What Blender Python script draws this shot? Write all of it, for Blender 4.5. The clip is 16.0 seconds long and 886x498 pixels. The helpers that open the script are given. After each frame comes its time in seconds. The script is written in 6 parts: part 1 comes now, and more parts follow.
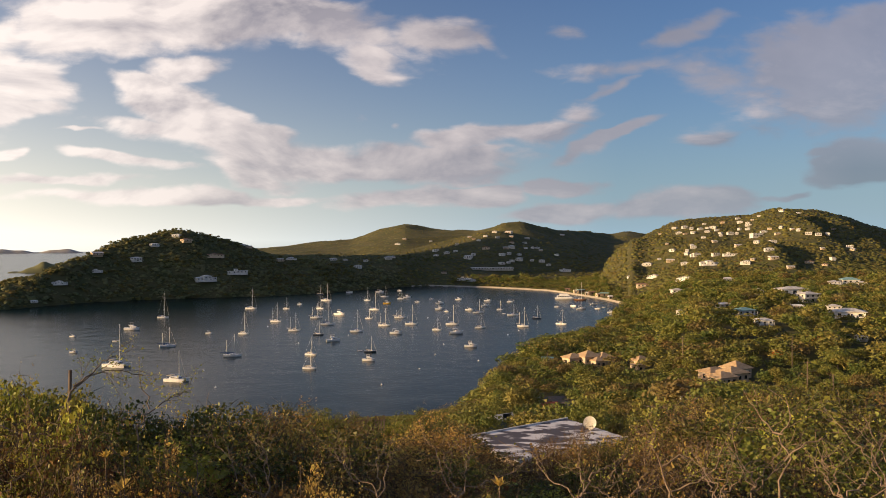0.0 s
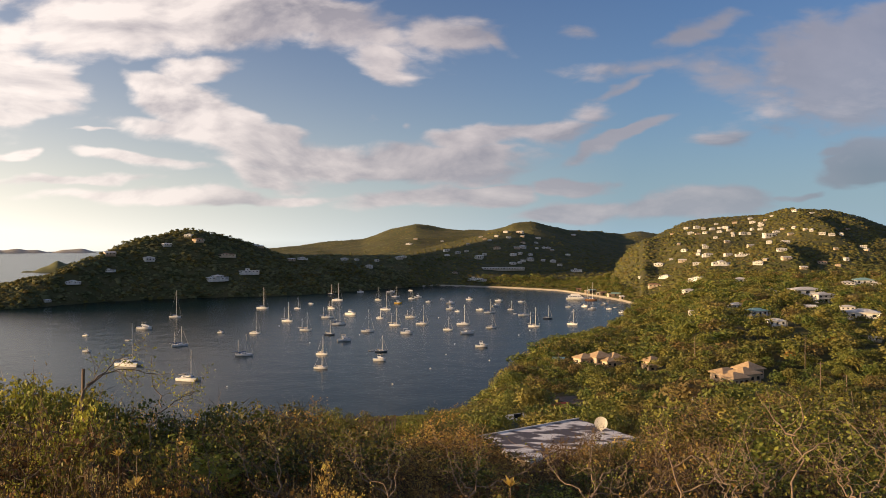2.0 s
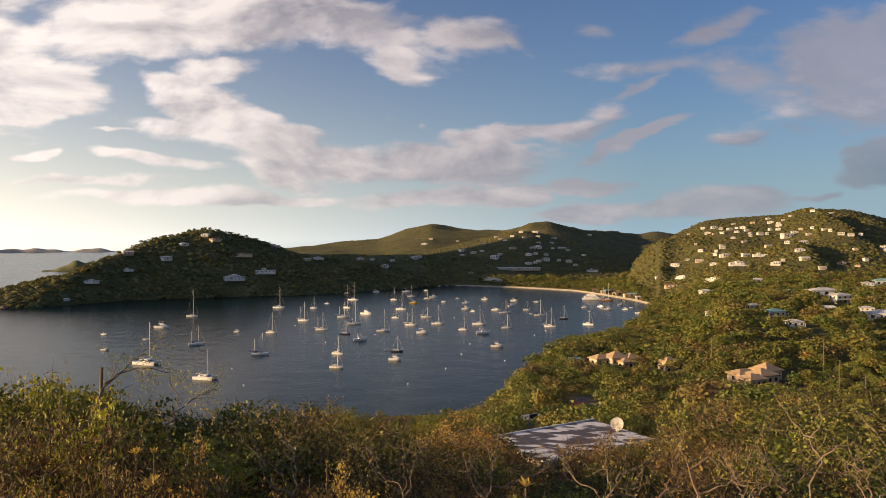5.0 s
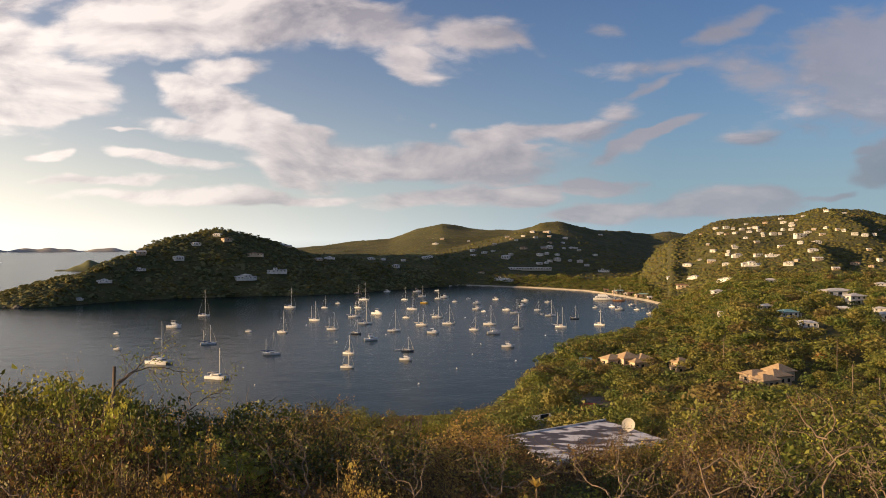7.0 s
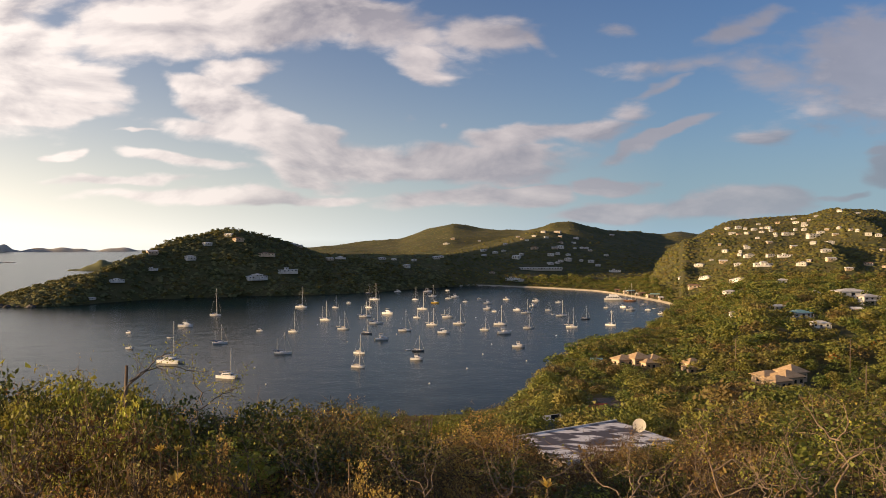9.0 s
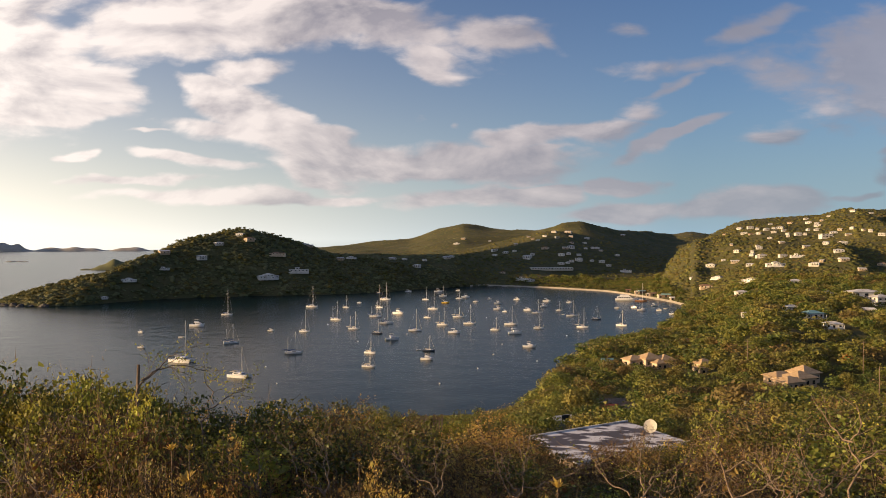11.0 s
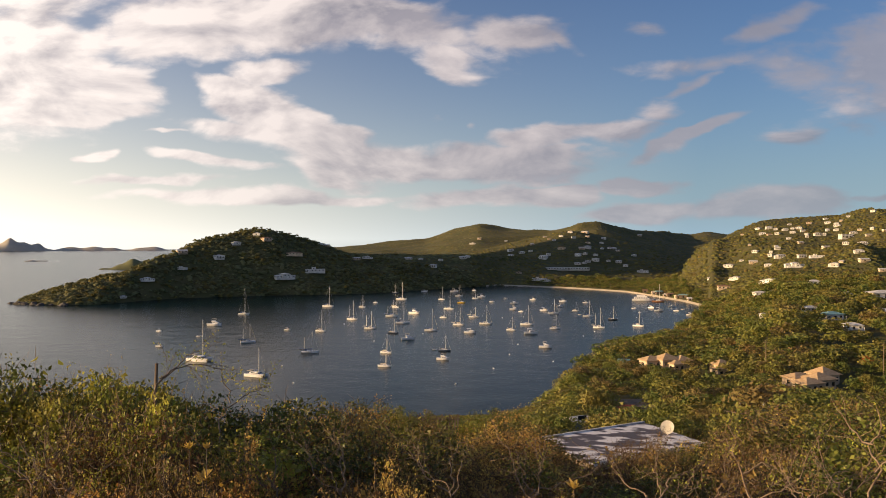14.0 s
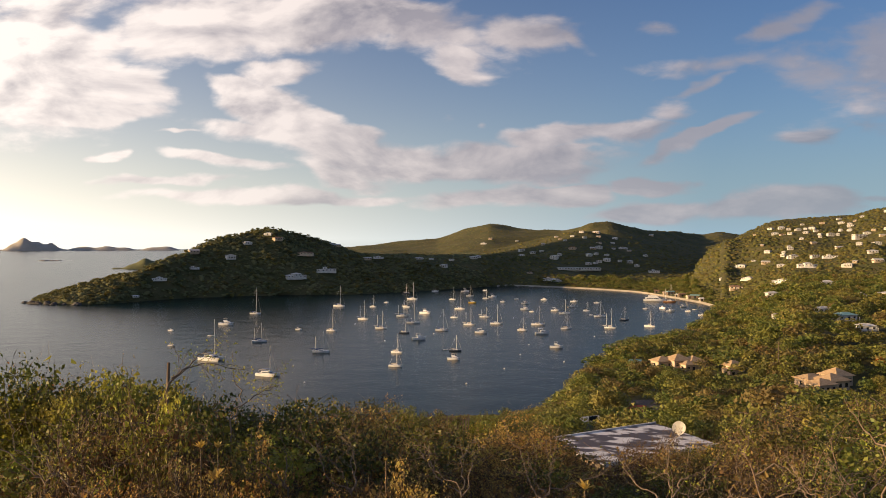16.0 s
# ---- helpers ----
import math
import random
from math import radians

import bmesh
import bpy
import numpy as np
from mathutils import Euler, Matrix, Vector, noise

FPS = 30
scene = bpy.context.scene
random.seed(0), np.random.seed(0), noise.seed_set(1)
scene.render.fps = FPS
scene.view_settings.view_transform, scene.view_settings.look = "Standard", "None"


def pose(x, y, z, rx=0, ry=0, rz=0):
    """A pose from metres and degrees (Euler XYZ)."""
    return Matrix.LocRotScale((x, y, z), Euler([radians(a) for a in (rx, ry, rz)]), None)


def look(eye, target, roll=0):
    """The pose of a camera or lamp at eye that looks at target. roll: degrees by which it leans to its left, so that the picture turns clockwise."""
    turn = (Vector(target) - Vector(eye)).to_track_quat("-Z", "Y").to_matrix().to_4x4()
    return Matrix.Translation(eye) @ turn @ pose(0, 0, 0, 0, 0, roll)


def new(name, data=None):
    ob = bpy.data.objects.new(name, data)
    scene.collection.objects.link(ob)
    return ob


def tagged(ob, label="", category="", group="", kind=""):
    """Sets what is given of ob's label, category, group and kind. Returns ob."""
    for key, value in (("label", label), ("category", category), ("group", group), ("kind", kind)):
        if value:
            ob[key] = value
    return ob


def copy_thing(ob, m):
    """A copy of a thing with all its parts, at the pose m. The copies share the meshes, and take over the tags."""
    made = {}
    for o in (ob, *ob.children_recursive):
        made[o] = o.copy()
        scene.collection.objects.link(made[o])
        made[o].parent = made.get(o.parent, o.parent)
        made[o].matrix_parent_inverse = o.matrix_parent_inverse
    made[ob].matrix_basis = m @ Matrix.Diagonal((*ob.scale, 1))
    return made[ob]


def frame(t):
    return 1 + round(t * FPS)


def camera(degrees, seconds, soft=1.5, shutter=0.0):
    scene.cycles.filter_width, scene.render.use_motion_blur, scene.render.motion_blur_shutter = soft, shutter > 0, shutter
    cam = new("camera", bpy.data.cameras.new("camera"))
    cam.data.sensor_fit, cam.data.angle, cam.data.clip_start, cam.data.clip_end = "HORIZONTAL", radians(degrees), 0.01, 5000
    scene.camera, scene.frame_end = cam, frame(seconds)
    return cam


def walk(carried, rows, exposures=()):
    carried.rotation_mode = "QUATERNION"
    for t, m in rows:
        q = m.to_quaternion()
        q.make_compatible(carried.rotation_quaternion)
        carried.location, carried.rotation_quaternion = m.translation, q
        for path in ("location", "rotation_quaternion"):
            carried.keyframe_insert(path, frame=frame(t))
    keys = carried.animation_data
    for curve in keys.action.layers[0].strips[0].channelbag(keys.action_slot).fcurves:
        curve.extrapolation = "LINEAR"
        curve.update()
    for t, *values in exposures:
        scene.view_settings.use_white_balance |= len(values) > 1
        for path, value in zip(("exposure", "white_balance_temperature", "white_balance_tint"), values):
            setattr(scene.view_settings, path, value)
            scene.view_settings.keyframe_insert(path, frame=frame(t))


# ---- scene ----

# ---------------------------------------------------------------- camera
# The camera stands on a hillside, 62 m above the bay, and turns slowly to its left.
EYE = 62.0
cam = camera(57.0, 16.0, soft=0.7)
YAWS = [
    (0.0, -0.015), (0.5, 0.176), (1.0, 0.37), (1.5, 0.561), (2.0, 0.757), (2.5, 0.946), (3.0, 1.128), (3.5, 1.294), (4.0, 1.472),
    (6.5, 2.424), (7.0, 2.617), (7.5, 2.809), (8.0, 2.996), (8.5, 3.178), (9.0, 3.366), (11.5, 4.291), (12.0, 4.48), (12.5, 4.668),
    (13.0, 4.854), (13.5, 5.035), (14.0, 5.233), (14.5, 5.42), (15.0, 5.602), (15.5, 5.785), (16.0, 5.994),
]


def aim(t, yaw):
    """The camera's stand at t: it turns to its left, and tips and leans by a hair."""
    return pose(0, 0, EYE, 90 - 0.672 - 0.0018 * t, 0, yaw) @ Matrix.Rotation(radians(-0.155 + 0.0192 * t), 4, "Z")


walk(cam, [(t, aim(t, yaw)) for t, yaw in YAWS], [(0.0, 0.66, 6550, 12), (16.0, 0.66, 6550, 12)])

# ---------------------------------------------------------------- light
SUN_AZ, SUN_EL = -104.0, 10.0          # degrees: clockwise from straight ahead, above the horizon
sun = new("sun", bpy.data.lights.new("sun", "SUN"))
sun.data.energy, sun.data.angle, sun.data.color = 5.0, radians(0.6), (1.0, 0.68, 0.34)
sx, sy, sz = (math.sin(radians(SUN_AZ)) * math.cos(radians(SUN_EL)), math.cos(radians(SUN_AZ)) * math.cos(radians(SUN_EL)), math.sin(radians(SUN_EL)))
sun.matrix_basis = look((sx * 900, sy * 900, sz * 900 + EYE), (0, 0, EYE))

world = bpy.data.worlds.new("sky")
scene.world = world
world.use_nodes = True
wt = world.node_tree
wt.nodes.clear()


def wnode(kind, **values):
    n = wt.nodes.new(kind)
    for k, v in values.items():
        if k in n.inputs:
            n.inputs[k].default_value = v
    return n


sky = wt.nodes.new("ShaderNodeTexSky")
sky.sky_type, sky.sun_disc = "NISHITA", False
sky.sun_elevation, sky.sun_rotation = radians(SUN_EL), radians(SUN_AZ)
sky.air_density, sky.dust_density, sky.ozone_density = 1.0, 1.2, 2.0


def wmath(op, a, b=None, c=None, clamp=False):
    n = wt.nodes.new("ShaderNodeMath")
    n.operation, n.use_clamp = op, clamp
    for i, v in enumerate((a, b, c)):
        if v is None:
            continue
        if isinstance(v, (int, float)):
            n.inputs[i].default_value = v
        else:
            wt.links.new(v, n.inputs[i])
    return n.outputs[0]


def wmix(fac, a, b, blend="MIX"):
    n = wt.nodes.new("ShaderNodeMix")
    n.data_type, n.blend_type = "RGBA", blend
    for i, v in ((0, fac), (6, a), (7, b)):
        if isinstance(v, (int, float)):
            n.inputs[i].default_value = v
        elif isinstance(v, tuple):
            n.inputs[i].default_value = (*v, 1)
        else:
            wt.links.new(v, n.inputs[i])
    return n.outputs[2]


# Clouds. Their places are given as across, up (tangents of the angles from straight ahead), half width, half height, slant, weight.
CLOUD_BANKS = [
    (-0.416, 0.266, 0.18, 0.0519, 0, 1.15), (-0.25, 0.269, 0.152, 0.0416, 0, 1.1), (-0.126, 0.259, 0.09, 0.0381, -0.15, 1.1), (-0.088, 0.221, 0.042, 0.0291, -0.4, 1.05), (-0.016, 0.255, 0.076, 0.0277, -0.1, 0.9), (0.04, 0.251, 0.048, 0.0152, -0.5, 0.7),
    (-0.506, 0.191, 0.076, 0.0381, 0, 1.1), (-0.52, 0.163, 0.062, 0.0152, -0.1, 1.2), (-0.313, 0.204, 0.062, 0.019, 0.15, 1.08), (-0.334, 0.163, 0.097, 0.0343, -0.35, 1.32), (-0.265, 0.131, 0.104, 0.0305, -0.45, 1.32), (-0.341, 0.132, 0.111, 0.0137, -0.1, 1.14),
]
CLOUD_BANKS_LOW = [
    (-0.182, 0.097, 0.097, 0.0229, -0.08, 1.26), (-0.224, 0.076, 0.062, 0.0137, -0.2, 1.08), (-0.03, 0.093, 0.097, 0.0244, 0.0, 1.44), (-0.099, 0.086, 0.076, 0.019, 0, 1.2), (-0.61, 0.198, 0.104, 0.0533, 0, 1.32), (-0.583, 0.153, 0.097, 0.0091, 0, 1.2),
    (-0.595, 0.267, 0.139, 0.0457, 0, 1.2),
]
CLOUD_STREAKS = [
    (-0.451, 0.133, 0.042, 0.0033, 0, 1.08), (-0.403, 0.101, 0.076, 0.0075, -0.2, 1.08), (-0.473, 0.075, 0.104, 0.0058, 0, 1.01), (-0.314, 0.052, 0.229, 0.0075, -0.03, 1.01), (-0.058, 0.048, 0.083, 0.0116, 0.1, 1.08), (-0.535, 0.108, 0.017, 0.0083, 0, 1.08),
    (0.032, 0.127, 0.042, 0.0133, 0.0, 1.28), (0.212, 0.127, 0.052, 0.0116, 0.45, 1.35), (0.095, 0.127, 0.076, 0.0116, 0, 0.94), (0.053, 0.108, 0.035, 0.005, 0, 0.94), (0.032, 0.058, 0.083, 0.0116, 0.05, 1.42), (0.143, 0.065, 0.045, 0.01, -0.1, 1.49),
    (0.15, 0.036, 0.055, 0.01, 0, 1.49), (0.309, 0.049, 0.073, 0.0183, 0, 1.55), (0.24, 0.04, 0.035, 0.0116, 0, 1.22),
]
CLOUD_WISPS = [
    (0.413, 0.056, 0.042, 0.0061, 0.15, 1.01), (0.51, 0.088, 0.062, 0.0213, 0.1, 1.57), (0.461, 0.102, 0.021, 0.0046, 0, 1.01), (0.475, 0.202, 0.09, 0.0648, -0.15, 1.12), (0.523, 0.25, 0.062, 0.0381, 0.2, 1.06), (0.344, 0.188, 0.104, 0.0305, -0.2, 0.81),
    (0.233, 0.213, 0.111, 0.0137, 0.1, 0.67), (0.309, 0.251, 0.048, 0.0168, 0.4, 0.67), (0.157, 0.254, 0.031, 0.0091, 0, 0.56), (0.157, 0.151, 0.031, 0.019, 0.3, 0.62), (-0.216, 0.155, 0.021, 0.0069, 0.1, 0.67), (-0.133, 0.141, 0.017, 0.0091, 0, 0.73),
    (-0.099, 0.14, 0.017, 0.0107, -0.1, 0.73), (-0.047, 0.14, 0.014, 0.0061, 0, 0.67), (-0.119, 0.176, 0.024, 0.0305, -0.9, 0.47), (0.316, 0.123, 0.035, 0.0091, 0.1, 0.67), (0.198, 0.185, 0.042, 0.0083, 0.4, 0.7),
]
# openings in the banks, given the same way
CLOUD_GAPS = [
    (-0.178, 0.162, 0.08, 0.0381, -0.15, 0.75), (-0.41, 0.19, 0.031, 0.0312, -0.5, 0.55), (-0.354, 0.205, 0.035, 0.0097, -0.1, 0.45), (-0.557, 0.284, 0.035, 0.0125, 0, 0.5),
]
wgeo = wt.nodes.new("ShaderNodeTexCoord")
wsep = wt.nodes.new("ShaderNodeSeparateXYZ")
wt.links.new(wgeo.outputs["Generated"], wsep.inputs[0])
ahead = wmath("MAXIMUM", wsep.outputs[1], 0.05)
across, up = wmath("DIVIDE", wsep.outputs[0], ahead), wmath("DIVIDE", wsep.outputs[2], ahead)


def cloud_noise(du, dv, scale, detail, seed):
    comb = wt.nodes.new("ShaderNodeCombineXYZ")
    wt.links.new(wmath("ADD", across, du), comb.inputs[0])
    wt.links.new(wmath("MULTIPLY", wmath("ADD", up, dv), 2.3), comb.inputs[1])
    comb.inputs[2].default_value = seed
    t = wt.nodes.new("ShaderNodeTexNoise")
    t.inputs["Scale"].default_value, t.inputs["Detail"].default_value, t.inputs["Roughness"].default_value = scale, detail, 0.54
    t.inputs["Distortion"].default_value = 0.35
    wt.links.new(comb.outputs[0], t.inputs["Vector"])
    return t.outputs["Fac"]


fluff = cloud_noise(0, 0, 5.0, 9.0, 2.0)
fluff_sunward = cloud_noise(-0.020, 0.012, 5.0, 7.0, 2.0)
shreds = cloud_noise(0, 0, 24.0, 6.0, 7.0)
drift_u, drift_v = wmath("SUBTRACT", cloud_noise(0, 0, 6.5, 3.0, 11.0), 0.5), wmath("SUBTRACT", cloud_noise(0, 0, 6.5, 3.0, 17.0), 0.5)
blown_u, blown_v = wmath("ADD", across, wmath("MULTIPLY", drift_u, 0.11)), wmath("ADD", up, wmath("MULTIPLY", drift_v, 0.045))


def heap(rows):
    """Soft mounds of cloud, each an ellipse with its own slant, the thickest winning."""
    total = None
    for bu, bv, bw, bh, slant, weight in rows:
        du, dv = wmath("SUBTRACT", blown_u, bu), wmath("SUBTRACT", blown_v, bv)
        dv = wmath("SUBTRACT", dv, wmath("MULTIPLY", du, slant))
        q = wmath("ADD", wmath("POWER", wmath("ABSOLUTE", wmath("DIVIDE", du, bw)), 2.0), wmath("POWER", wmath("ABSOLUTE", wmath("DIVIDE", dv, bh)), 2.0))
        g = wmath("MULTIPLY", wmath("EXPONENT", wmath("MULTIPLY", q, -0.7)), weight)
        total = g if total is None else wmath("MAXIMUM", total, g)
    return total


mass = wmath("SUBTRACT", heap(CLOUD_BANKS + CLOUD_BANKS_LOW + CLOUD_STREAKS + CLOUD_WISPS), heap(CLOUD_GAPS))
mass = wmath("MULTIPLY", mass, wmath("GREATER_THAN", wsep.outputs[1], 0.12))
dens = wmath("ADD", wmath("MULTIPLY", mass, 1.22), wmath("MULTIPLY", wmath("SUBTRACT", fluff, 0.5), 1.8))
dens = wmath("ADD", dens, wmath("MULTIPLY", wmath("SUBTRACT", shreds, 0.5), 0.75))
cover = wt.nodes.new("ShaderNodeMapRange")
cover.interpolation_type = "SMOOTHSTEP"
cover.inputs["From Min"].default_value, cover.inputs["From Max"].default_value = 0.38, 0.98
wt.links.new(dens, cover.inputs["Value"])
cover = wmath("MULTIPLY", cover.outputs[0], wmath("MULTIPLY", wmath("GREATER_THAN", wsep.outputs[2], 0.0), 0.94))
# sunward edges are bright, thick middles and lee sides grey; all the brighter the nearer the sun
sunward = wmath("ADD", wmath("MULTIPLY", wsep.outputs[0], sx), wmath("ADD", wmath("MULTIPLY", wsep.outputs[1], sy), wmath("MULTIPLY", wsep.outputs[2], sz)))
glow = wmath("DIVIDE", wmath("ADD", sunward, 0.42), 0.82, clamp=True)
lit = wmath("ADD", 0.30, wmath("MULTIPLY", wmath("SUBTRACT", fluff, fluff_sunward), 3.6))
lit = wmath("ADD", lit, wmath("MULTIPLY", glow, 0.62))
lit = wmath("SUBTRACT", lit, wmath("MULTIPLY", wmath("MINIMUM", wmath("MAXIMUM", wmath("ADD", across, 0.22), 0.0), 0.6), 0.6))
lit = wmath("SUBTRACT", lit, wmath("MULTIPLY", wmath("MULTIPLY", wmath("MAXIMUM", wmath("SUBTRACT", up, 0.225), 0.0), 9.0, clamp=True), wmath("MULTIPLY", wmath("ADD", across, 0.36), 2.6, clamp=True)))
lit = wmath("ADD", lit, wmath("MULTIPLY", wmath("SUBTRACT", shreds, 0.5), 0.4), clamp=True)
shade_color = wmix(wmath("MULTIPLY", wmath("SUBTRACT", fluff, 0.3), 2.2, clamp=True), (3.9, 3.6, 3.9), (2.3, 2.25, 2.65))
# the low clouds away from the sun are slate-grey
slate = wmath("MULTIPLY", wmath("MULTIPLY", wmath("SUBTRACT", across, 0.34), 6.0, clamp=True), wmath("MULTIPLY", wmath("SUBTRACT", 0.135, up), 20.0, clamp=True))
shade_color, lit = wmix(slate, shade_color, (1.7, 1.8, 2.2)), wmath("MULTIPLY", lit, wmath("SUBTRACT", 1.0, wmath("MULTIPLY", slate, 0.8)))
cloud_color = wmix(lit, shade_color, wmix(glow, (6.2, 5.4, 5.3), (11.0, 9.9, 9.0)))
tint = wmix(1.0, sky.outputs[0], (0.57, 0.74, 1.10), "MULTIPLY")
# haze lying on the horizon, brighter and warmer towards the sun
level = wmath("EXPONENT", wmath("MULTIPLY", wmath("ABSOLUTE", wsep.outputs[2]), -9.0))
haze_color = wmix(glow, (3.3, 4.8, 5.8), (12.2, 11.3, 9.4))
bright_haze = wmath("MULTIPLY", wmath("POWER", glow, 3.0), wmath("EXPONENT", wmath("MULTIPLY", wmath("ABSOLUTE", wsep.outputs[2]), -4.0)))
tint = wmix(wmath("ADD", wmath("MULTIPLY", level, 0.92), wmath("MULTIPLY", bright_haze, 0.32), clamp=True), tint, haze_color)
thin = wmath("SUBTRACT", 1.0, wmath("MULTIPLY", wmath("MULTIPLY", across, 1.6, clamp=True), 0.32))
sky_color = wmix(wmath("MULTIPLY", wmath("MULTIPLY", cover, thin), wmath("SUBTRACT", 1.0, wmath("MULTIPLY", level, 0.25))), tint, cloud_color)
# faint broken cloud added, unseen, overhead and behind the camera to lift ambient light
broken = wt.nodes.new("ShaderNodeTexNoise")
broken.inputs["Scale"].default_value, broken.inputs["Detail"].default_value = 2.4, 6.0
wt.links.new(wgeo.outputs["Generated"], broken.inputs["Vector"])
aside = wmath("MAXIMUM", wmath("MULTIPLY", wmath("SUBTRACT", 0.6, wsep.outputs[1]), 5.0, clamp=True), wmath("MULTIPLY", wmath("SUBTRACT", wsep.outputs[2], 0.42), 6.0, clamp=True))
aside = wmath("MULTIPLY", aside, wmath("MULTIPLY", wmath("SUBTRACT", broken.outputs["Fac"], 0.42), 7.0, clamp=True))
aside = wmath("MULTIPLY", aside, wmath("MULTIPLY", wsep.outputs[2], 9.0, clamp=True))
sky_color = wmix(wmath("MULTIPLY", aside, 0.12), sky_color, wmix(glow, (6.2, 5.4, 5.3), (11.0, 9.9, 9.0)))
back = wt.nodes.new("ShaderNodeBackground")
back.inputs["Strength"].default_value = 0.07
out = wt.nodes.new("ShaderNodeOutputWorld")
wt.links.new(sky_color, back.inputs["Color"])
wt.links.new(back.outputs[0], out.inputs["Surface"])


# ---------------------------------------------------------------- materials
def material(name, rough=0.8, metal=0.0, color=(0.5, 0.5, 0.5), color2=None, scale=1.0, detail=4.0, bump=0.0, bump_scale=None,
             island=0.0, spec=0.3, translucent=0.0, lo=0.35, hi=0.65, objrand=0.0):
    """A node material: two colours mixed by noise at a real-world scale, with optional relief, variation between islands and translucency."""
    m = bpy.data.materials.new(name)
    m.use_nodes = True
    nt = m.node_tree
    b = nt.nodes["Principled BSDF"]
    b.inputs["Roughness"].default_value, b.inputs["Metallic"].default_value = rough, metal
    b.inputs["Specular IOR Level"].default_value = spec
    geo = nt.nodes.new("ShaderNodeNewGeometry")
    tex = nt.nodes.new("ShaderNodeTexNoise")
    tex.inputs["Scale"].default_value, tex.inputs["Detail"].default_value = scale, detail
    nt.links.new(geo.outputs["Position"], tex.inputs["Vector"])
    ramp = nt.nodes.new("ShaderNodeValToRGB")
    c2 = color2 or tuple(c * 0.75 for c in color)
    ramp.color_ramp.elements[0].position, ramp.color_ramp.elements[1].position = lo, hi
    ramp.color_ramp.elements[0].color, ramp.color_ramp.elements[1].color = (*color, 1), (*c2, 1)
    nt.links.new(tex.outputs["Fac"], ramp.inputs["Fac"])
    col = ramp.outputs["Color"]
    for amount, socket in ((island, geo.outputs["Random Per Island"]), (objrand, None)):
        if not amount:
            continue
        if socket is None:
            info = nt.nodes.new("ShaderNodeObjectInfo")
            socket = info.outputs["Random"]
        hsv = nt.nodes.new("ShaderNodeHueSaturation")
        rng = nt.nodes.new("ShaderNodeMapRange")
        rng.inputs["To Min"].default_value, rng.inputs["To Max"].default_value = 1 - amount, 1 + amount
        nt.links.new(socket, rng.inputs["Value"])
        nt.links.new(rng.outputs[0], hsv.inputs["Value"])
        hue = nt.nodes.new("ShaderNodeMapRange")
        hue.inputs["To Min"].default_value, hue.inputs["To Max"].default_value = 0.5 - 0.05 * amount, 0.5 + 0.05 * amount
        nt.links.new(socket, hue.inputs["Value"])
        nt.links.new(hue.outputs[0], hsv.inputs["Hue"])
        nt.links.new(col, hsv.inputs["Color"])
        col = hsv.outputs["Color"]
    nt.links.new(col, b.inputs["Base Color"])
    if bump:
        t2 = nt.nodes.new("ShaderNodeTexNoise")
        t2.inputs["Scale"].default_value, t2.inputs["Detail"].default_value = bump_scale or scale * 4, 5.0
        nt.links.new(geo.outputs["Position"], t2.inputs["Vector"])
        bp = nt.nodes.new("ShaderNodeBump")
        bp.inputs["Strength"].default_value, bp.inputs["Distance"].default_value = min(1.0, bump), bump
        nt.links.new(t2.outputs["Fac"], bp.inputs["Height"])
        nt.links.new(bp.outputs[0], b.inputs["Normal"])
    if translucent:
        tr = nt.nodes.new("ShaderNodeBsdfTranslucent")
        nt.links.new(col, tr.inputs["Color"])
        mix = nt.nodes.new("ShaderNodeMixShader")
        mix.inputs[0].default_value = translucent
        nt.links.new(b.outputs[0], mix.inputs[1])
        nt.links.new(tr.outputs[0], mix.inputs[2])
        nt.links.new(mix.outputs[0], nt.nodes["Material Output"].inputs["Surface"])
    return m


M_GROUND = material("dry_hillside_soil", 0.95, color=(0.06, 0.066, 0.022), color2=(0.105, 0.092, 0.036), scale=0.06, detail=8, bump=0.3, bump_scale=0.8)
M_LEAF_FAR = material("far_foliage", 0.8, color=(0.085, 0.09, 0.023), color2=(0.14, 0.125, 0.032), scale=0.012, detail=5, bump=0.7, bump_scale=0.7, island=0.22, translucent=0.2)
# paler than the far foliage: the shaded point's missing light is put into its colour
M_LEAF_POINT = material("lifted_point_foliage", 0.8, color=(0.135, 0.145, 0.058), color2=(0.20, 0.19, 0.08), scale=0.03, detail=5, bump=0.3, bump_scale=0.7, island=0.12, translucent=0.15)
M_LEAF_OLIVE_FAR = material("far_olive_foliage", 0.8, color=(0.135, 0.125, 0.031), color2=(0.165, 0.13, 0.035), scale=0.02, detail=5, bump=0.7, bump_scale=0.7, island=0.3, translucent=0.2)
M_LEAF_MID = material("mid_foliage", 0.65, color=(0.07, 0.105, 0.02), color2=(0.235, 0.225, 0.045), scale=0.13, detail=3, island=0.2, translucent=0.2)
M_LEAF_GREEN = material("green_shrub_leaves", 0.5, color=(0.075, 0.10, 0.017), color2=(0.16, 0.145, 0.03), scale=0.5, island=0.35, translucent=0.25, objrand=0.3)
M_LEAF_DRY = material("dry_golden_leaves", 0.6, color=(0.42, 0.25, 0.068), color2=(0.52, 0.35, 0.095), scale=1.2, island=0.4, translucent=0.42, objrand=0.35)
M_LEAF_RUST = material("withered_brown_leaves", 0.65, color=(0.17, 0.105, 0.035), color2=(0.27, 0.17, 0.055), scale=0.6, island=0.4, translucent=0.28, objrand=0.35)
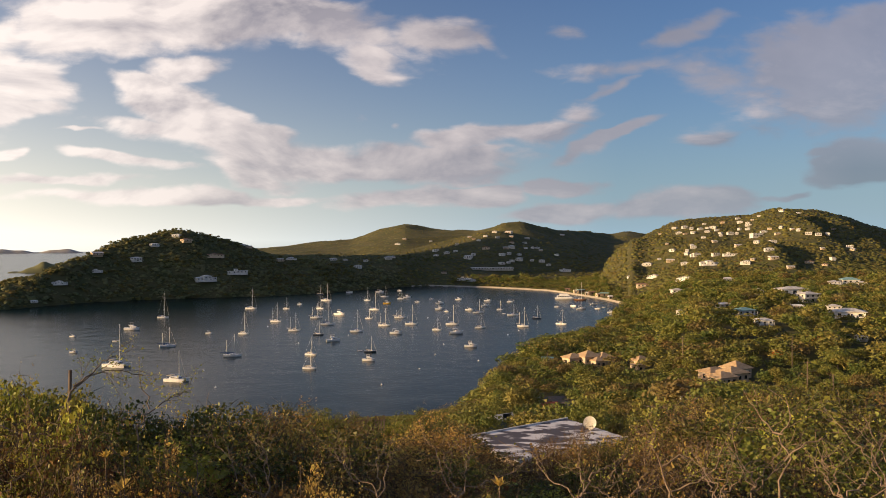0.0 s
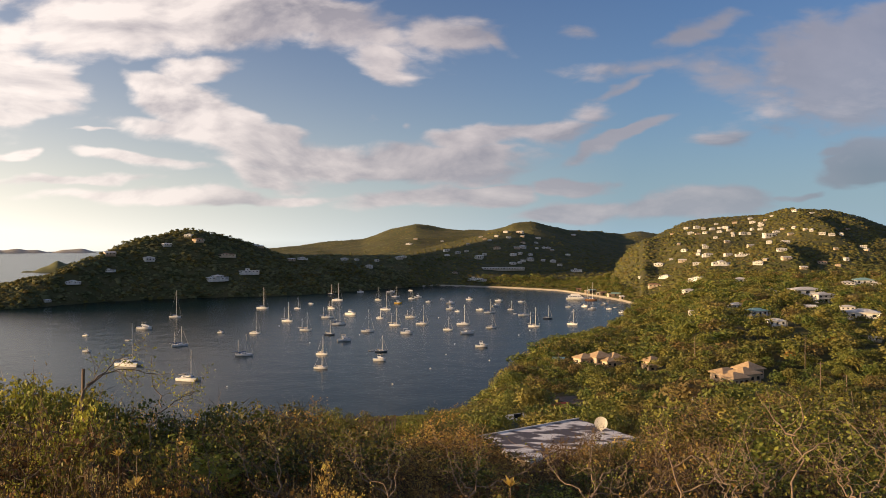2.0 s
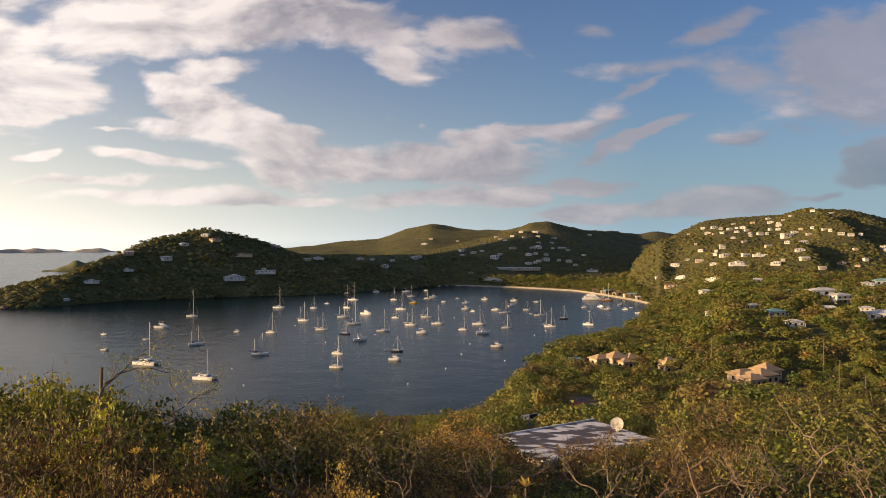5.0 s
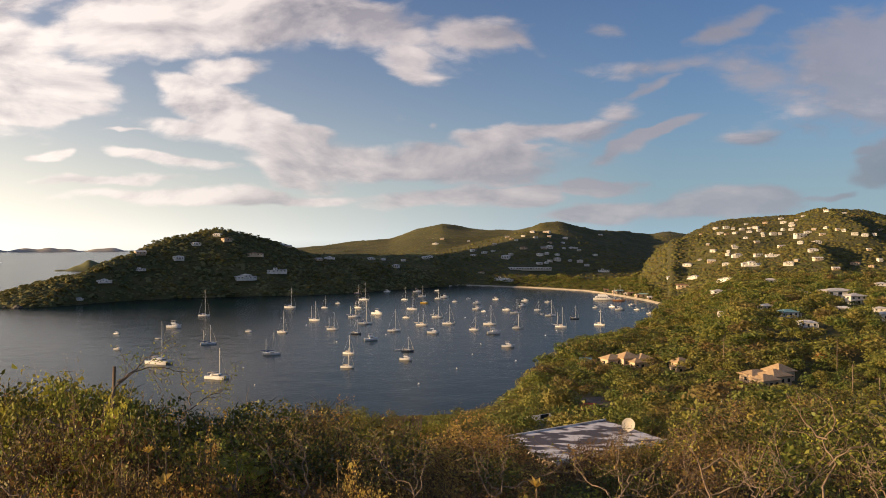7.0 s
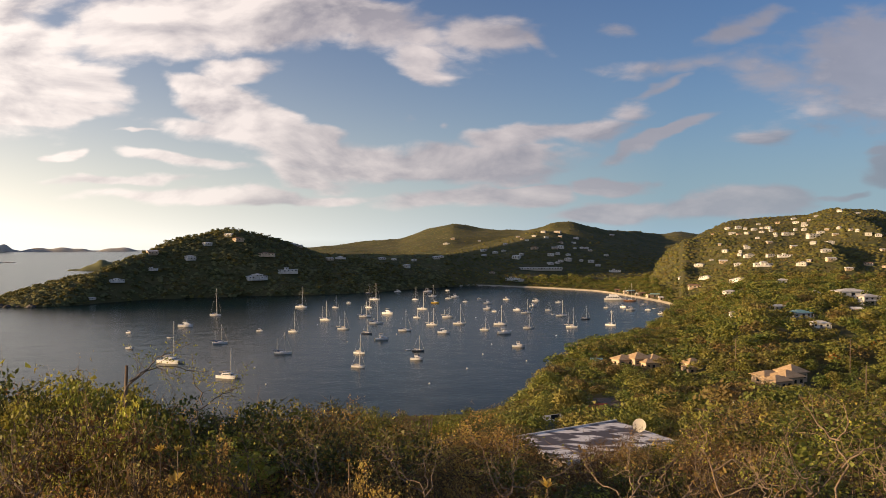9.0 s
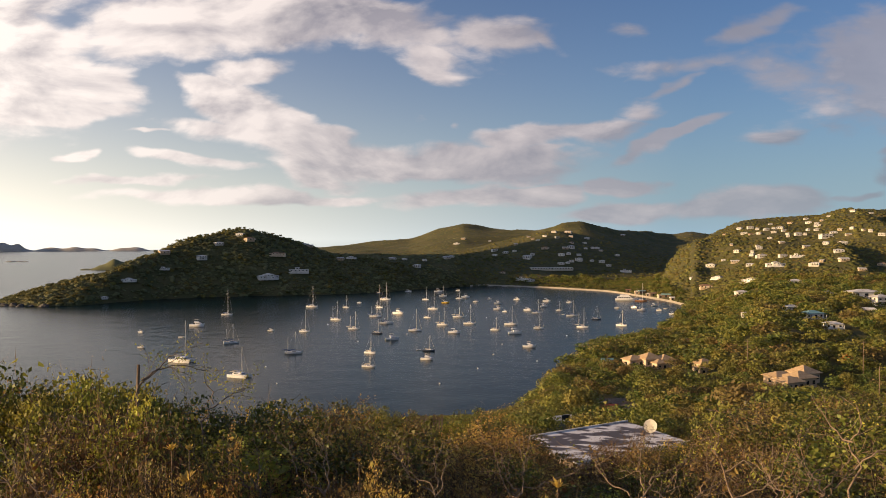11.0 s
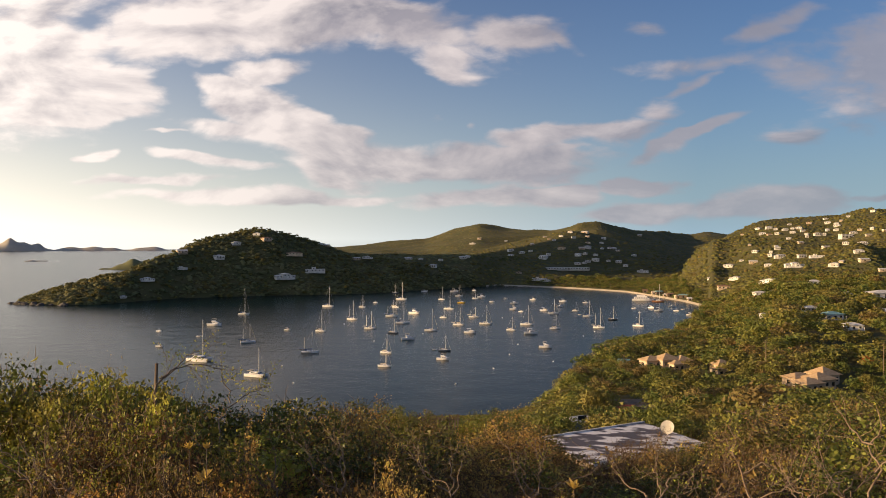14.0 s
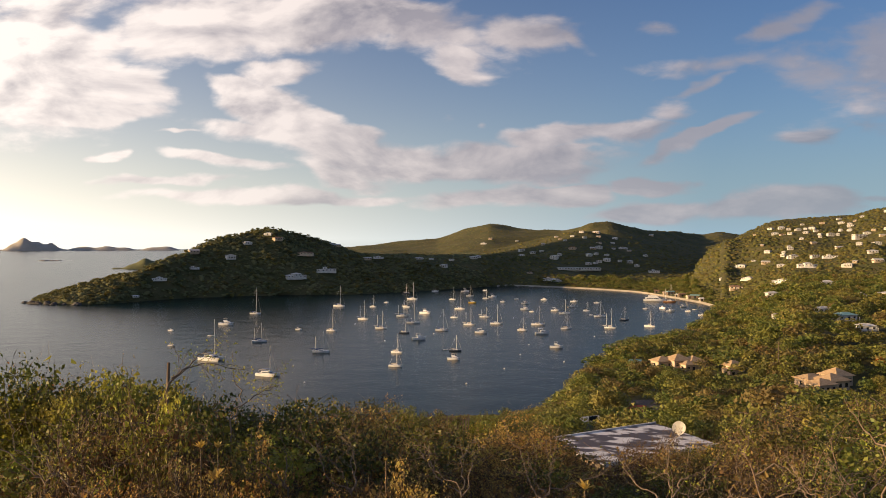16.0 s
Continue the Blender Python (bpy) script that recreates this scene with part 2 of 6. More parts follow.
M_LEAF_OLIVE = material("olive_foliage", 0.65, color=(0.12, 0.125, 0.028), color2=(0.255, 0.21, 0.05), scale=0.12, detail=3, island=0.2, translucent=0.2)
M_LEAF_BROWN = material("dry_brown_foliage", 0.7, color=(0.20, 0.135, 0.047), color2=(0.14, 0.12, 0.04), scale=0.16, detail=3, island=0.2, translucent=0.2)
M_TWIG = material("grey_brown_twigs", 0.85, color=(0.065, 0.046, 0.028), color2=(0.15, 0.105, 0.065), scale=3.0, island=0.3)
M_TWIG_PALE = material("pale_weathered_branches", 0.85, color=(0.17, 0.12, 0.08), color2=(0.30, 0.22, 0.15), scale=3.0)
M_BARK = material("tree_bark", 0.9, color=(0.10, 0.075, 0.05), color2=(0.2, 0.16, 0.12), scale=4.0)
M_WATER = bpy.data.materials.new("bay_water")
M_SAND = material("beach_sand", 0.95, color=(0.33, 0.285, 0.22), color2=(0.43, 0.38, 0.30), scale=0.1)


def make_water():
    m = M_WATER
    m.use_nodes = True
    nt = m.node_tree
    b = nt.nodes["Principled BSDF"]
    b.inputs["Base Color"].default_value = (0.003, 0.015, 0.018, 1)
    b.inputs["Roughness"].default_value, b.inputs["IOR"].default_value, b.inputs["Specular IOR Level"].default_value = 0.20, 1.33, 0.095
    geo = nt.nodes.new("ShaderNodeNewGeometry")
    h = None
    for sc, st in ((0.35, 0.25), (0.06, 0.8)):
        t = nt.nodes.new("ShaderNodeTexNoise")
        t.inputs["Scale"].default_value, t.inputs["Detail"].default_value = sc, 3.0
        nt.links.new(geo.outputs["Position"], t.inputs["Vector"])
        bp = nt.nodes.new("ShaderNodeBump")
        bp.inputs["Strength"].default_value, bp.inputs["Distance"].default_value = 0.5, st
        nt.links.new(t.outputs["Fac"], bp.inputs["Height"])
        if h:
            nt.links.new(h, bp.inputs["Normal"])
        h = bp.outputs[0]
    nt.links.new(h, b.inputs["Normal"])


make_water()


# ---------------------------------------------------------------- mesh helpers
def mesh_np(name, verts, faces, mat=None, smooth=False):
    """A mesh from arrays: verts (n, 3), faces (m, 3) or (m, 4)."""
    verts, faces = np.asarray(verts, np.float32), np.asarray(faces, np.int32)
    me = bpy.data.meshes.new(name)
    k = faces.shape[1]
    me.vertices.add(len(verts))
    me.vertices.foreach_set("co", verts.ravel())
    me.loops.add(faces.size)
    me.loops.foreach_set("vertex_index", faces.ravel())
    me.polygons.add(len(faces))
    me.polygons.foreach_set("loop_start", np.arange(len(faces), dtype=np.int32) * k)
    me.polygons.foreach_set("loop_total", np.full(len(faces), k, np.int32))
    if smooth:
        me.polygons.foreach_set("use_smooth", np.ones(len(faces), bool))
    if mat:
        me.materials.append(mat)
    me.update(calc_edges=True)
    return me


def part(name, data, mat, parent, label=""):
    """Links a bmesh or mesh as one object under a thing or a part."""
    if isinstance(data, bmesh.types.BMesh):
        me = bpy.data.meshes.new(name)
        data.to_mesh(me)
        data.free()
    else:
        me = data
    if mat and not me.materials:
        me.materials.append(mat)
    ob = new(name, me)
    ob.parent = parent
    if label:
        ob["label"] = label
    return ob


# ---------------------------------------------------------------- lie of the land
# Ridges: azimuth in degrees clockwise from straight ahead, distance in metres, height of the ground in metres.
POINT_RIDGE = [(-32.8, 884, 0.8), (-31.9, 884, 4.5), (-30.5, 888, 11.5), (-29.8, 890, 14.5), (-26.5, 890, 25.5), (-24.4, 930, 42), (-21.6, 1000, 57), (-19, 1040, 72), (-17.5, 1040, 73), (-16, 1060, 66),
               (-14.2, 1080, 56), (-12.3, 1100, 45), (-10, 1120, 40), (-3.7, 1150, 38), (-0.5, 1200, 35), (2.3, 1250, 29), (5.4, 1250, 13), (8, 1250, 8)]
BACK_RIDGE = [(-20, 2000, 30), (-16.8, 2000, 34), (-12.3, 2000, 41), (-8.4, 2000, 56), (-6.4, 1950, 62), (-4.5, 1900, 86), (-2.7, 1850, 98), (-0.9, 1800, 87), (0.7, 1750, 82), (2.3, 1700, 78),
              (3.1, 1650, 83), (4.2, 1600, 92), (5.6, 1600, 97), (7, 1600, 85), (8.1, 1650, 78), (9.3, 1700, 80), (10.4, 1800, 76), (11.6, 1900, 73), (12.7, 1900, 81), (14.2, 1900, 72), (20, 1900, 60)]
VILLAGE_RIDGE = [(-6, 1450, 30), (-2, 1450, 46), (0.5, 1450, 60), (3, 1450, 76), (4.5, 1450, 76), (6, 1470, 66), (8, 1450, 52), (10, 1400, 38), (11.2, 1350, 32), (13, 1300, 35)]
EAST_RIDGE = [(11.0, 1080, 4), (11.6, 1130, 24), (12.4, 1200, 43), (14.2, 1350, 70), (16, 1400, 89), (18.2, 1400, 95), (20.3, 1400, 98), (21.6, 1400, 105), (23, 1400, 108), (24.6, 1400, 105),
              (25.9, 1400, 96), (27.4, 1400, 82), (30, 1400, 66), (36, 1400, 50)]
FAR_SHORE = [(-33.2, 876), (-32.4, 852), (-31.1, 836), (-29.8, 824), (-28.2, 826), (-25.5, 861), (-23, 888), (-17.9, 905), (-12.3, 909), (-8.4, 946), (-4.5, 1026), (-1.3, 1087), (3.5, 1040),
             (7.4, 980), (9.7, 899), (11.6, 831), (12.9, 770), (20, 700)]
NEAR_SHORE = [(-40, 240), (-12, 250), (1.5, 300), (3.4, 332), (4.6, 385), (5.8, 447), (7.4, 490), (9.3, 510), (10.8, 556), (12, 628), (12.9, 771), (13.2, 1500), (20, 1500)]
FINE = np.linspace(-60, 60, 1201)


def along(rows, col, az, blur=7):
    """A value along a ridge or shore at the azimuths az, with its corners rounded."""
    a = np.array([row[0] for row in rows], float)
    v = np.interp(FINE, a, np.array([row[col] for row in rows], float))
    k = np.hanning(blur + 2)[1:-1]
    v = np.convolve(np.pad(v, blur // 2, mode="edge"), k / k.sum(), mode="valid")
    return np.interp(az, FINE, v)


def smooth01(x):
    x = np.clip(x, 0, 1)
    return x * x * (3 - 2 * x)


def rolling(x, y, size, seed):
    """Soft rolling relief, about -1 to 1, made of a few crossed waves."""
    r = np.random.RandomState(seed)
    total = np.zeros_like(x)
    for i in range(7):
        a, k, ph = r.uniform(0, math.pi), 2 * math.pi / (size * r.uniform(0.5, 1.6)), r.uniform(0, 6.28)
        total += np.sin(k * (x * math.cos(a) + y * math.sin(a)) + ph + 0.8 * np.sin(0.6 * k * (y * math.cos(a) - x * math.sin(a)) + ph * 2))
    return total / 4


def ground_height(x, y):
    """Height of the ground above the sea at x, y (arrays)."""
    x, y = np.asarray(x, float), np.asarray(y, float)
    r, az = np.hypot(x, y), np.degrees(np.arctan2(x, y))
    # the hillside below the camera, down to the near shore
    rn = along(NEAR_SHORE, 1, az)
    top = 57.2 + 0.5 * smooth01((az - 14) / 12) - 0.3 * smooth01((-az) / 20)
    rise = smooth01((az - 10) / 11) * smooth01((r - 12) / 30) * (1 - smooth01((r - 80) / 140))
    hill = np.interp(r, [0, 8, 16, 30, 80, 200, 300], [57.6, 57.2, 55.6, 52.0, 41.0, 19.0, 10.0]) + (top - 57.2) * np.exp(-(r / 60) ** 2) * smooth01(r / 8) + 2.4 * rise
    east = smooth01((az - 12.9) / 5)
    low = np.interp(r, [300, 420, 1100], [10, 6, 6])
    valley = np.interp(r, [300, 400, 600, 900, 1100], [10, 20, 25, 33, 36])
    long_run = np.where(r < 300, hill, low * (1 - east) + valley * east) * np.where(az < 13.3, smooth01((rn - r) / 60 + 0.02), 1)
    short = np.where(r < 80, hill, 41.0 * (1 - np.clip((r - 80) / np.maximum(rn - 80, 1), 0, 1.4)))
    w = smooth01((rn - 300) / 110)
    z = short * (1 - w) + long_run * w
    z = np.where((r > rn) & (az < 13.3), -0.06 * (r - rn), z)
    # the ridges beyond the bay
    rf = along(FAR_SHORE, 1, az)

    def ridge(rows, foot, foot_z, shape, back, back_z):
        rr, zr = along(rows, 1, az), along(rows, 2, az)
        up = np.clip((r - foot) / np.maximum(rr - foot, 1), 0, 1)
        front = foot_z + (zr - foot_z) * (1 - (1 - up) ** shape)
        behind = zr + (back_z - zr) * smooth01((r - rr) / back)
        return np.where(r < foot, -30, np.where(r < rr, front, behind))
    fade_w = np.where(az < -32.75, -20.0, 0.0)
    a = ridge(POINT_RIDGE, rf, 0.0, 1.35, 260, np.where(az < -12, -12.0, 22.0)) + fade_w
    a = np.where(az > 7, -30, a)
    b = ridge(BACK_RIDGE, 1330, 15, 1.1, 500, 10)
    b = np.where(az < -15, -30, b)
    v = ridge(VILLAGE_RIDGE, np.maximum(rf, 1060) + 60, 4, 1.15, 200, 20)
    v = np.where(az < -6, -30, v)
    e = ridge(EAST_RIDGE, np.maximum(740, np.where(az < 13, rf + 40, 0)), 3 + 25 * east, 1.15, 500, 20)
    e = np.where(az < 9, -30, e)
    # spurs running down the eastern hill, gentle towards the evening sun and steep on their lee side
    climb = (r - 740) / 660
    for c0, turn, u0, u1, high in ((27.3, -7.6, 0.28, 0.80, 15.0), (23.4, -8.0, 0.02, 0.36, 9.0), (12.7, 0.5, 0.20, 0.66, 8.0), (17.2, -5.0, 0.35, 0.8, 7.0), (31.0, -8.0, 0.3, 0.78, 14.0)):
        d = az - (c0 + turn * climb)
        shape = np.where(d < 0, np.exp(-(d / 2.6) ** 2), 1.35 * np.exp(-(d / 0.95) ** 2) - 0.35 * np.exp(-((d - 0.2) / 2.4) ** 2))
        e = e + high * shape * smooth01((climb - u0) / 0.12) * (1 - smooth01((climb - u1 + 0.14) / 0.14))
    plain = np.where((r > rf + 10) & (az > -1.5), np.minimum(1.0 + 0.12 * (r - rf - 10), 2.2 + 0.012 * (r - rf)), -30)
    beach = np.where((r > rf - 14) & (az > -2), np.clip((r - rf) * 0.1, -2, 1.0), -30)
    # a high headland, added out of sight to the west to shade the neck
    shade_hill = 335 * np.exp(-((x + 1180) / 170) ** 2) * smooth01((y - 750) / 100) * (1 - smooth01((y - 1040) / 140)) - 8
    far = np.maximum.reduce([a, b, v, e, shade_hill, plain, beach])
    wob = (rolling(x, y, 160, 3) * 3.0 + rolling(x, y, 330, 14) * 6.0 * smooth01((az - 8) / 5) * (1 - smooth01((r - 1250) / 120))) * smooth01((r - 700) / 300)
    z = np.maximum(z, np.where(far > 3, far + wob * smooth01((far - 3) / 15), far))
    z = z + rolling(x, y, 55, 5) * 0.8 * smooth01((r - 60) / 80) * smooth01((z - 3) / 6) * (1 - smooth01((r - 500) / 300))
    # the level plot of the flat-roofed house
    plot = 1 - smooth01((np.hypot(x - 9.5, (y - 72) * 0.9) - 9) / 12)
    z = z * (1 - plot) + 40.9 * plot
    # the seabed, and the land closed in behind the camera
    z = np.maximum(z, -6)
    z = np.where((np.abs(az) > 50) & (y < 40), np.maximum(z, 40 + np.minimum(r, 250) * 0.06), z)
    side = smooth01((az - 34) / 10) * smooth01((r - 4) / 30)
    z = z * (1 - side) + side * np.maximum(z, 30 + r * 0.03)
    return z


def build_ground():
    az = np.concatenate([np.arange(-180, -40, 4.0), np.arange(-40, 34, 0.25), np.arange(34, 180, 4.0)])
    r = np.concatenate([[0.0], np.geomspace(2.0, 700, 100), np.linspace(708, 2100, 150), np.geomspace(2150, 4900, 14)])
    A, Rr = np.meshgrid(np.radians(az), r, indexing="ij")
    X, Y = Rr * np.sin(A), Rr * np.cos(A)
    Z = ground_height(X, Y)
    Z[Rr > 2300] = np.minimum(Z[Rr > 2300], -6)
    na, nr = A.shape
    i, j = np.meshgrid(np.arange(na), np.arange(nr - 1), indexing="ij")
    i2 = (i + 1) % na
    F = np.stack([i * nr + j, i2 * nr + j, i2 * nr + j + 1, i * nr + j + 1], -1).reshape(-1, 4)[:, ::-1]
    me = mesh_np("ground", np.stack([X, Y, Z], -1).reshape(-1, 3), F, M_GROUND, smooth=True)
    return tagged(new("ground", me), "dry brown-green Caribbean hillsides running down round the bay", "ground", kind="structure")


ground = build_ground()
az = np.radians(np.arange(0, 360, 3.0))
rr = np.array([150.0, 400, 1000, 2500, 4900])
wv = np.stack([np.outer(np.sin(az), rr), np.outer(np.cos(az), rr), np.zeros((len(az), len(rr)))], -1).reshape(-1, 3)
wf = [[i * 5 + j, ((i + 1) % 120) * 5 + j, ((i + 1) % 120) * 5 + j + 1, i * 5 + j + 1][::-1] for i in range(120) for j in range(4)]
tagged(new("water", mesh_np("water", wv, wf, M_WATER)), "calm dark blue-grey bay and open sea in evening light", "water", kind="structure")


# ---------------------------------------------------------------- plants: building blocks
def unit(v):
    return v / np.maximum(np.linalg.norm(v, axis=-1, keepdims=True), 1e-9)


def leaf_faces(rng, centres, size, axis=None, width=0.5, out=None, ruffle=0.6):
    """Leaves as small pointed blades: verts (n, 3, 3). out: the way their faces look, more or less ruffled."""
    n = len(centres)
    if out is not None:
        c = unit(out + rng.normal(size=(n, 3)) * ruffle)
        a = unit(np.cross(c, rng.normal(size=(n, 3))))
        b = np.cross(c, a)
    else:
        a = unit(rng.normal(size=(n, 3)) + (0 if axis is None else axis))
        b = unit(np.cross(a, rng.normal(size=(n, 3))))
        c = np.cross(a, b)
    L = (size * rng.uniform(0.6, 1.35, n))[:, None]
    w = L * width * 0.5
    return np.stack([centres - a * L * 0.4 - b * w, centres - a * L * 0.4 + b * w, centres + a * L * 0.6], 1)


def hearts(rng, centres, radii, each, length):
    """Close-set inner leaves that fill the hearts of foliage clumps (n, 3, 3)."""
    k = np.repeat(np.arange(len(centres)), each)
    p = centres[k] + rng.normal(size=(len(k), 3)) * (radii[k] * 0.38)[:, None]
    return leaf_faces(rng, p, radii[k] * length, width=0.9)


def crown(rng, n, leaf, lobes=7, flat=0.75, inner=0):
    """A crown about 1 wide and 1 high with its foot at 0: leaf clumps on several lobes with gaps between them."""
    lc = unit(rng.normal(size=(lobes, 3)))
    lc[:, 2] = np.abs(lc[:, 2]) * 0.9 - 0.15
    lc = lc * np.array([0.30, 0.30, 0.32]) + np.array([0, 0, 0.52])
    lr = rng.uniform(0.16, 0.27, lobes)
    k = rng.randint(0, lobes, n)
    d = unit(rng.normal(size=(n, 3)) + np.array([0, 0, 0.35]))
    p = lc[k] + d * (lr[k] * rng.uniform(0.8, 1.08, n))[:, None] * np.array([1.1, 1.1, flat])
    blades = leaf_faces(rng, p, np.full(n, leaf), width=1.0, out=d, ruffle=0.45)
    return np.concatenate([blades, hearts(rng, lc, lr, inner, 0.5 if n < 200 else 0.3)]) if inner else blades


def scatter(variants, rng, places, widths, heights):
    """Joins many turned and scaled copies of the variants into one array of blades."""
    out_v = []
    for i, (p, w, h) in enumerate(zip(places, widths, heights)):
        v = variants[i % len(variants)]
        a = rng.uniform(0, 6.283)
        c, s_ = math.cos(a), math.sin(a)
        m = np.array([[c * w, -s_ * w, 0], [s_ * w, c * w, 0], [0, 0, h]])
        out_v.append(v.reshape(-1, 3) @ m.T + p)
    return np.concatenate(out_v)


def canopy_tree(rng, tufts=4):
    """A small tree crown seen from afar, about 1 wide and 1 high: an uneven closed canopy with leafy tufts standing out of it."""
    n = 5
    ang = np.arange(n) * 6.283 / n
    rings = []
    for z, r in ((0.05, 0.48), (0.66, 0.38)):
        q = r * rng.uniform(0.72, 1.25, n)
        rings.append(np.stack([q * np.cos(ang), q * np.sin(ang), z + rng.uniform(-0.14, 0.14, n)], -1))
    v = np.concatenate(rings + [np.array([[rng.uniform(-0.15, 0.15), rng.uniform(-0.15, 0.15), 1.0]])])
    f = [(i, (i + 1) % n, n + (i + 1) % n) for i in range(n)] + [(i, n + (i + 1) % n, n + i) for i in range(n)]
    f += [(n + i, n + (i + 1) % n, 2 * n) for i in range(n)]
    d = unit(rng.normal(size=(tufts, 3)) + np.array([0, 0, 0.7]))
    p = d * np.array([0.46, 0.46, 0.5]) + np.array([0, 0, 0.45])
    t = leaf_faces(rng, p, np.full(tufts, 0.3), width=1.1, out=d, ruffle=0.3).reshape(-1, 3)
    return np.concatenate([v, t]), np.concatenate([np.array(f), 2 * n + 1 + np.arange(tufts * 3).reshape(-1, 3)])


def canopy_mesh(name, variants, rng, places, widths, heights, mat):
    vs, fs, base = [], [], 0
    for i, (p, w, h) in enumerate(zip(places, widths, heights)):
        v, f = variants[i % len(variants)]
        a = rng.uniform(0, 6.283)
        c, s_ = math.cos(a) * w, math.sin(a) * w
        vs.append(v @ np.array([[c, -s_, 0], [s_, c, 0], [0, 0, h]]).T + p)
        fs.append(f + base)
        base += len(v)
    return mesh_np(name, np.concatenate(vs), np.concatenate(fs), mat, smooth=True)


def blades_mesh(name, verts, mat, corners=3):
    verts = verts.reshape(-1, 3)
    return mesh_np(name, verts, np.arange(len(verts)).reshape(-1, corners), mat)


def tubes(p0, p1, r0, r1, sides=3):
    """Tapered twigs between pairs of points: verts and faces."""
    n = len(p0)
    d = unit(p1 - p0)
    ref = np.where(np.abs(d[:, 2:3]) > 0.9, np.array([[1.0, 0, 0]]), np.array([[0, 0, 1.0]]))
    u = unit(np.cross(d, ref))
    v = np.cross(d, u)
    ang = np.arange(sides) * 2 * math.pi / sides
    ring = u[:, None] * np.cos(ang)[None, :, None] + v[:, None] * np.sin(ang)[None, :, None]
    V = np.concatenate([p0[:, None] + ring * r0[:, None, None], p1[:, None] + ring * r1[:, None, None]], 1)
    i = np.arange(sides)
    f = np.stack([i, (i + 1) % sides, (i + 1) % sides + sides, i + sides], -1)
    Fs = (np.arange(n)[:, None, None] * 2 * sides + f[None]).reshape(-1, 4)
    return V.reshape(-1, 3), Fs


def tree_mesh_parts(seed, leaves, leaf, lobes=8):
    """Trunk with limbs, and crown, of a tree about 1 high and wide."""
    rng = np.random.RandomState(seed)
    p0, p1, r0, r1 = [], [], [], []
    at = np.array([0.0, 0, -0.08])
    for i in range(3):
        nx = at + np.array([rng.normal() * 0.02, rng.normal() * 0.02, 0.13])
        p0.append(at), p1.append(nx), r0.append(0.028 - 0.005 * i), r1.append(0.023 - 0.005 * i)
        at = nx
    for i in range(7):
        d = unit(rng.normal(size=3) * np.array([1, 1, 0.4]) + np.array([0, 0, 0.6]))
        mid = at + d * 0.2
        end = mid + unit(d + rng.normal(size=3) * 0.5) * 0.2
        p0 += [at, mid]
        p1 += [mid, end]
        r0 += [0.014, 0.009]
        r1 += [0.009, 0.003]
    V, Fs = tubes(np.array(p0), np.array(p1), np.array(r0), np.array(r1), 5)
    return mesh_np("trunk", V, Fs, M_BARK), blades_mesh("crown", crown(rng, leaves, leaf, lobes), M_LEAF_MID)


# ---------------------------------------------------------------- houses
M_WALL_WHITE = material("white_render", 0.85, color=(0.74, 0.71, 0.65), color2=(0.60, 0.57, 0.51), scale=0.4, objrand=0.12)
M_WALL_CREAM = material("cream_render", 0.85, color=(0.62, 0.50, 0.36), color2=(0.52, 0.41, 0.29), scale=0.4, objrand=0.12)
M_ROOF_WHITE = material("white_painted_roof", 0.6, color=(0.72, 0.70, 0.66), color2=(0.52, 0.48, 0.42), scale=0.5, objrand=0.1)
M_ROOF_TILE = material("terracotta_roof_tiles", 0.8, color=(0.42, 0.28, 0.15), color2=(0.54, 0.39, 0.23), scale=1.2, bump=0.15, bump_scale=3)
M_ROOF_BROWN = material("brown_shingle_roof", 0.85, color=(0.24, 0.13, 0.08), color2=(0.32, 0.2, 0.13), scale=0.8)
M_ROOF_TEAL = material("faded_teal_sheet_roof", 0.5, color=(0.18, 0.36, 0.35), color2=(0.3, 0.45, 0.42), scale=0.6)
M_GLASS = material("dark_window_glass", 0.08, color=(0.02, 0.025, 0.03), color2=(0.03, 0.035, 0.04), scale=1.0, spec=0.6)
M_CONCRETE = material("grey_concrete", 0.9, color=(0.34, 0.33, 0.31), color2=(0.24, 0.23, 0.21), scale=0.8)


def box(bm, x0, y0, z0, x1, y1, z1):
    vs = [bm.verts.new(c) for c in ((x0, y0, z0), (x1, y0, z0), (x1, y1, z0), (x0, y1, z0), (x0, y0, z1), (x1, y0, z1), (x1, y1, z1), (x0, y1, z1))]
    for f in ((3, 2, 1, 0), (4, 5, 6, 7), (0, 1, 5, 4), (1, 2, 6, 5), (2, 3, 7, 6), (3, 0, 4, 7)):
        bm.faces.new([vs[i] for i in f])


def box_mesh(name, *corners, mat=None):
    bm = bmesh.new()
    box(bm, *corners)
    me = bpy.data.meshes.new(name)
    bm.to_mesh(me)
    bm.free()
    if mat:
        me.materials.append(mat)
    return me


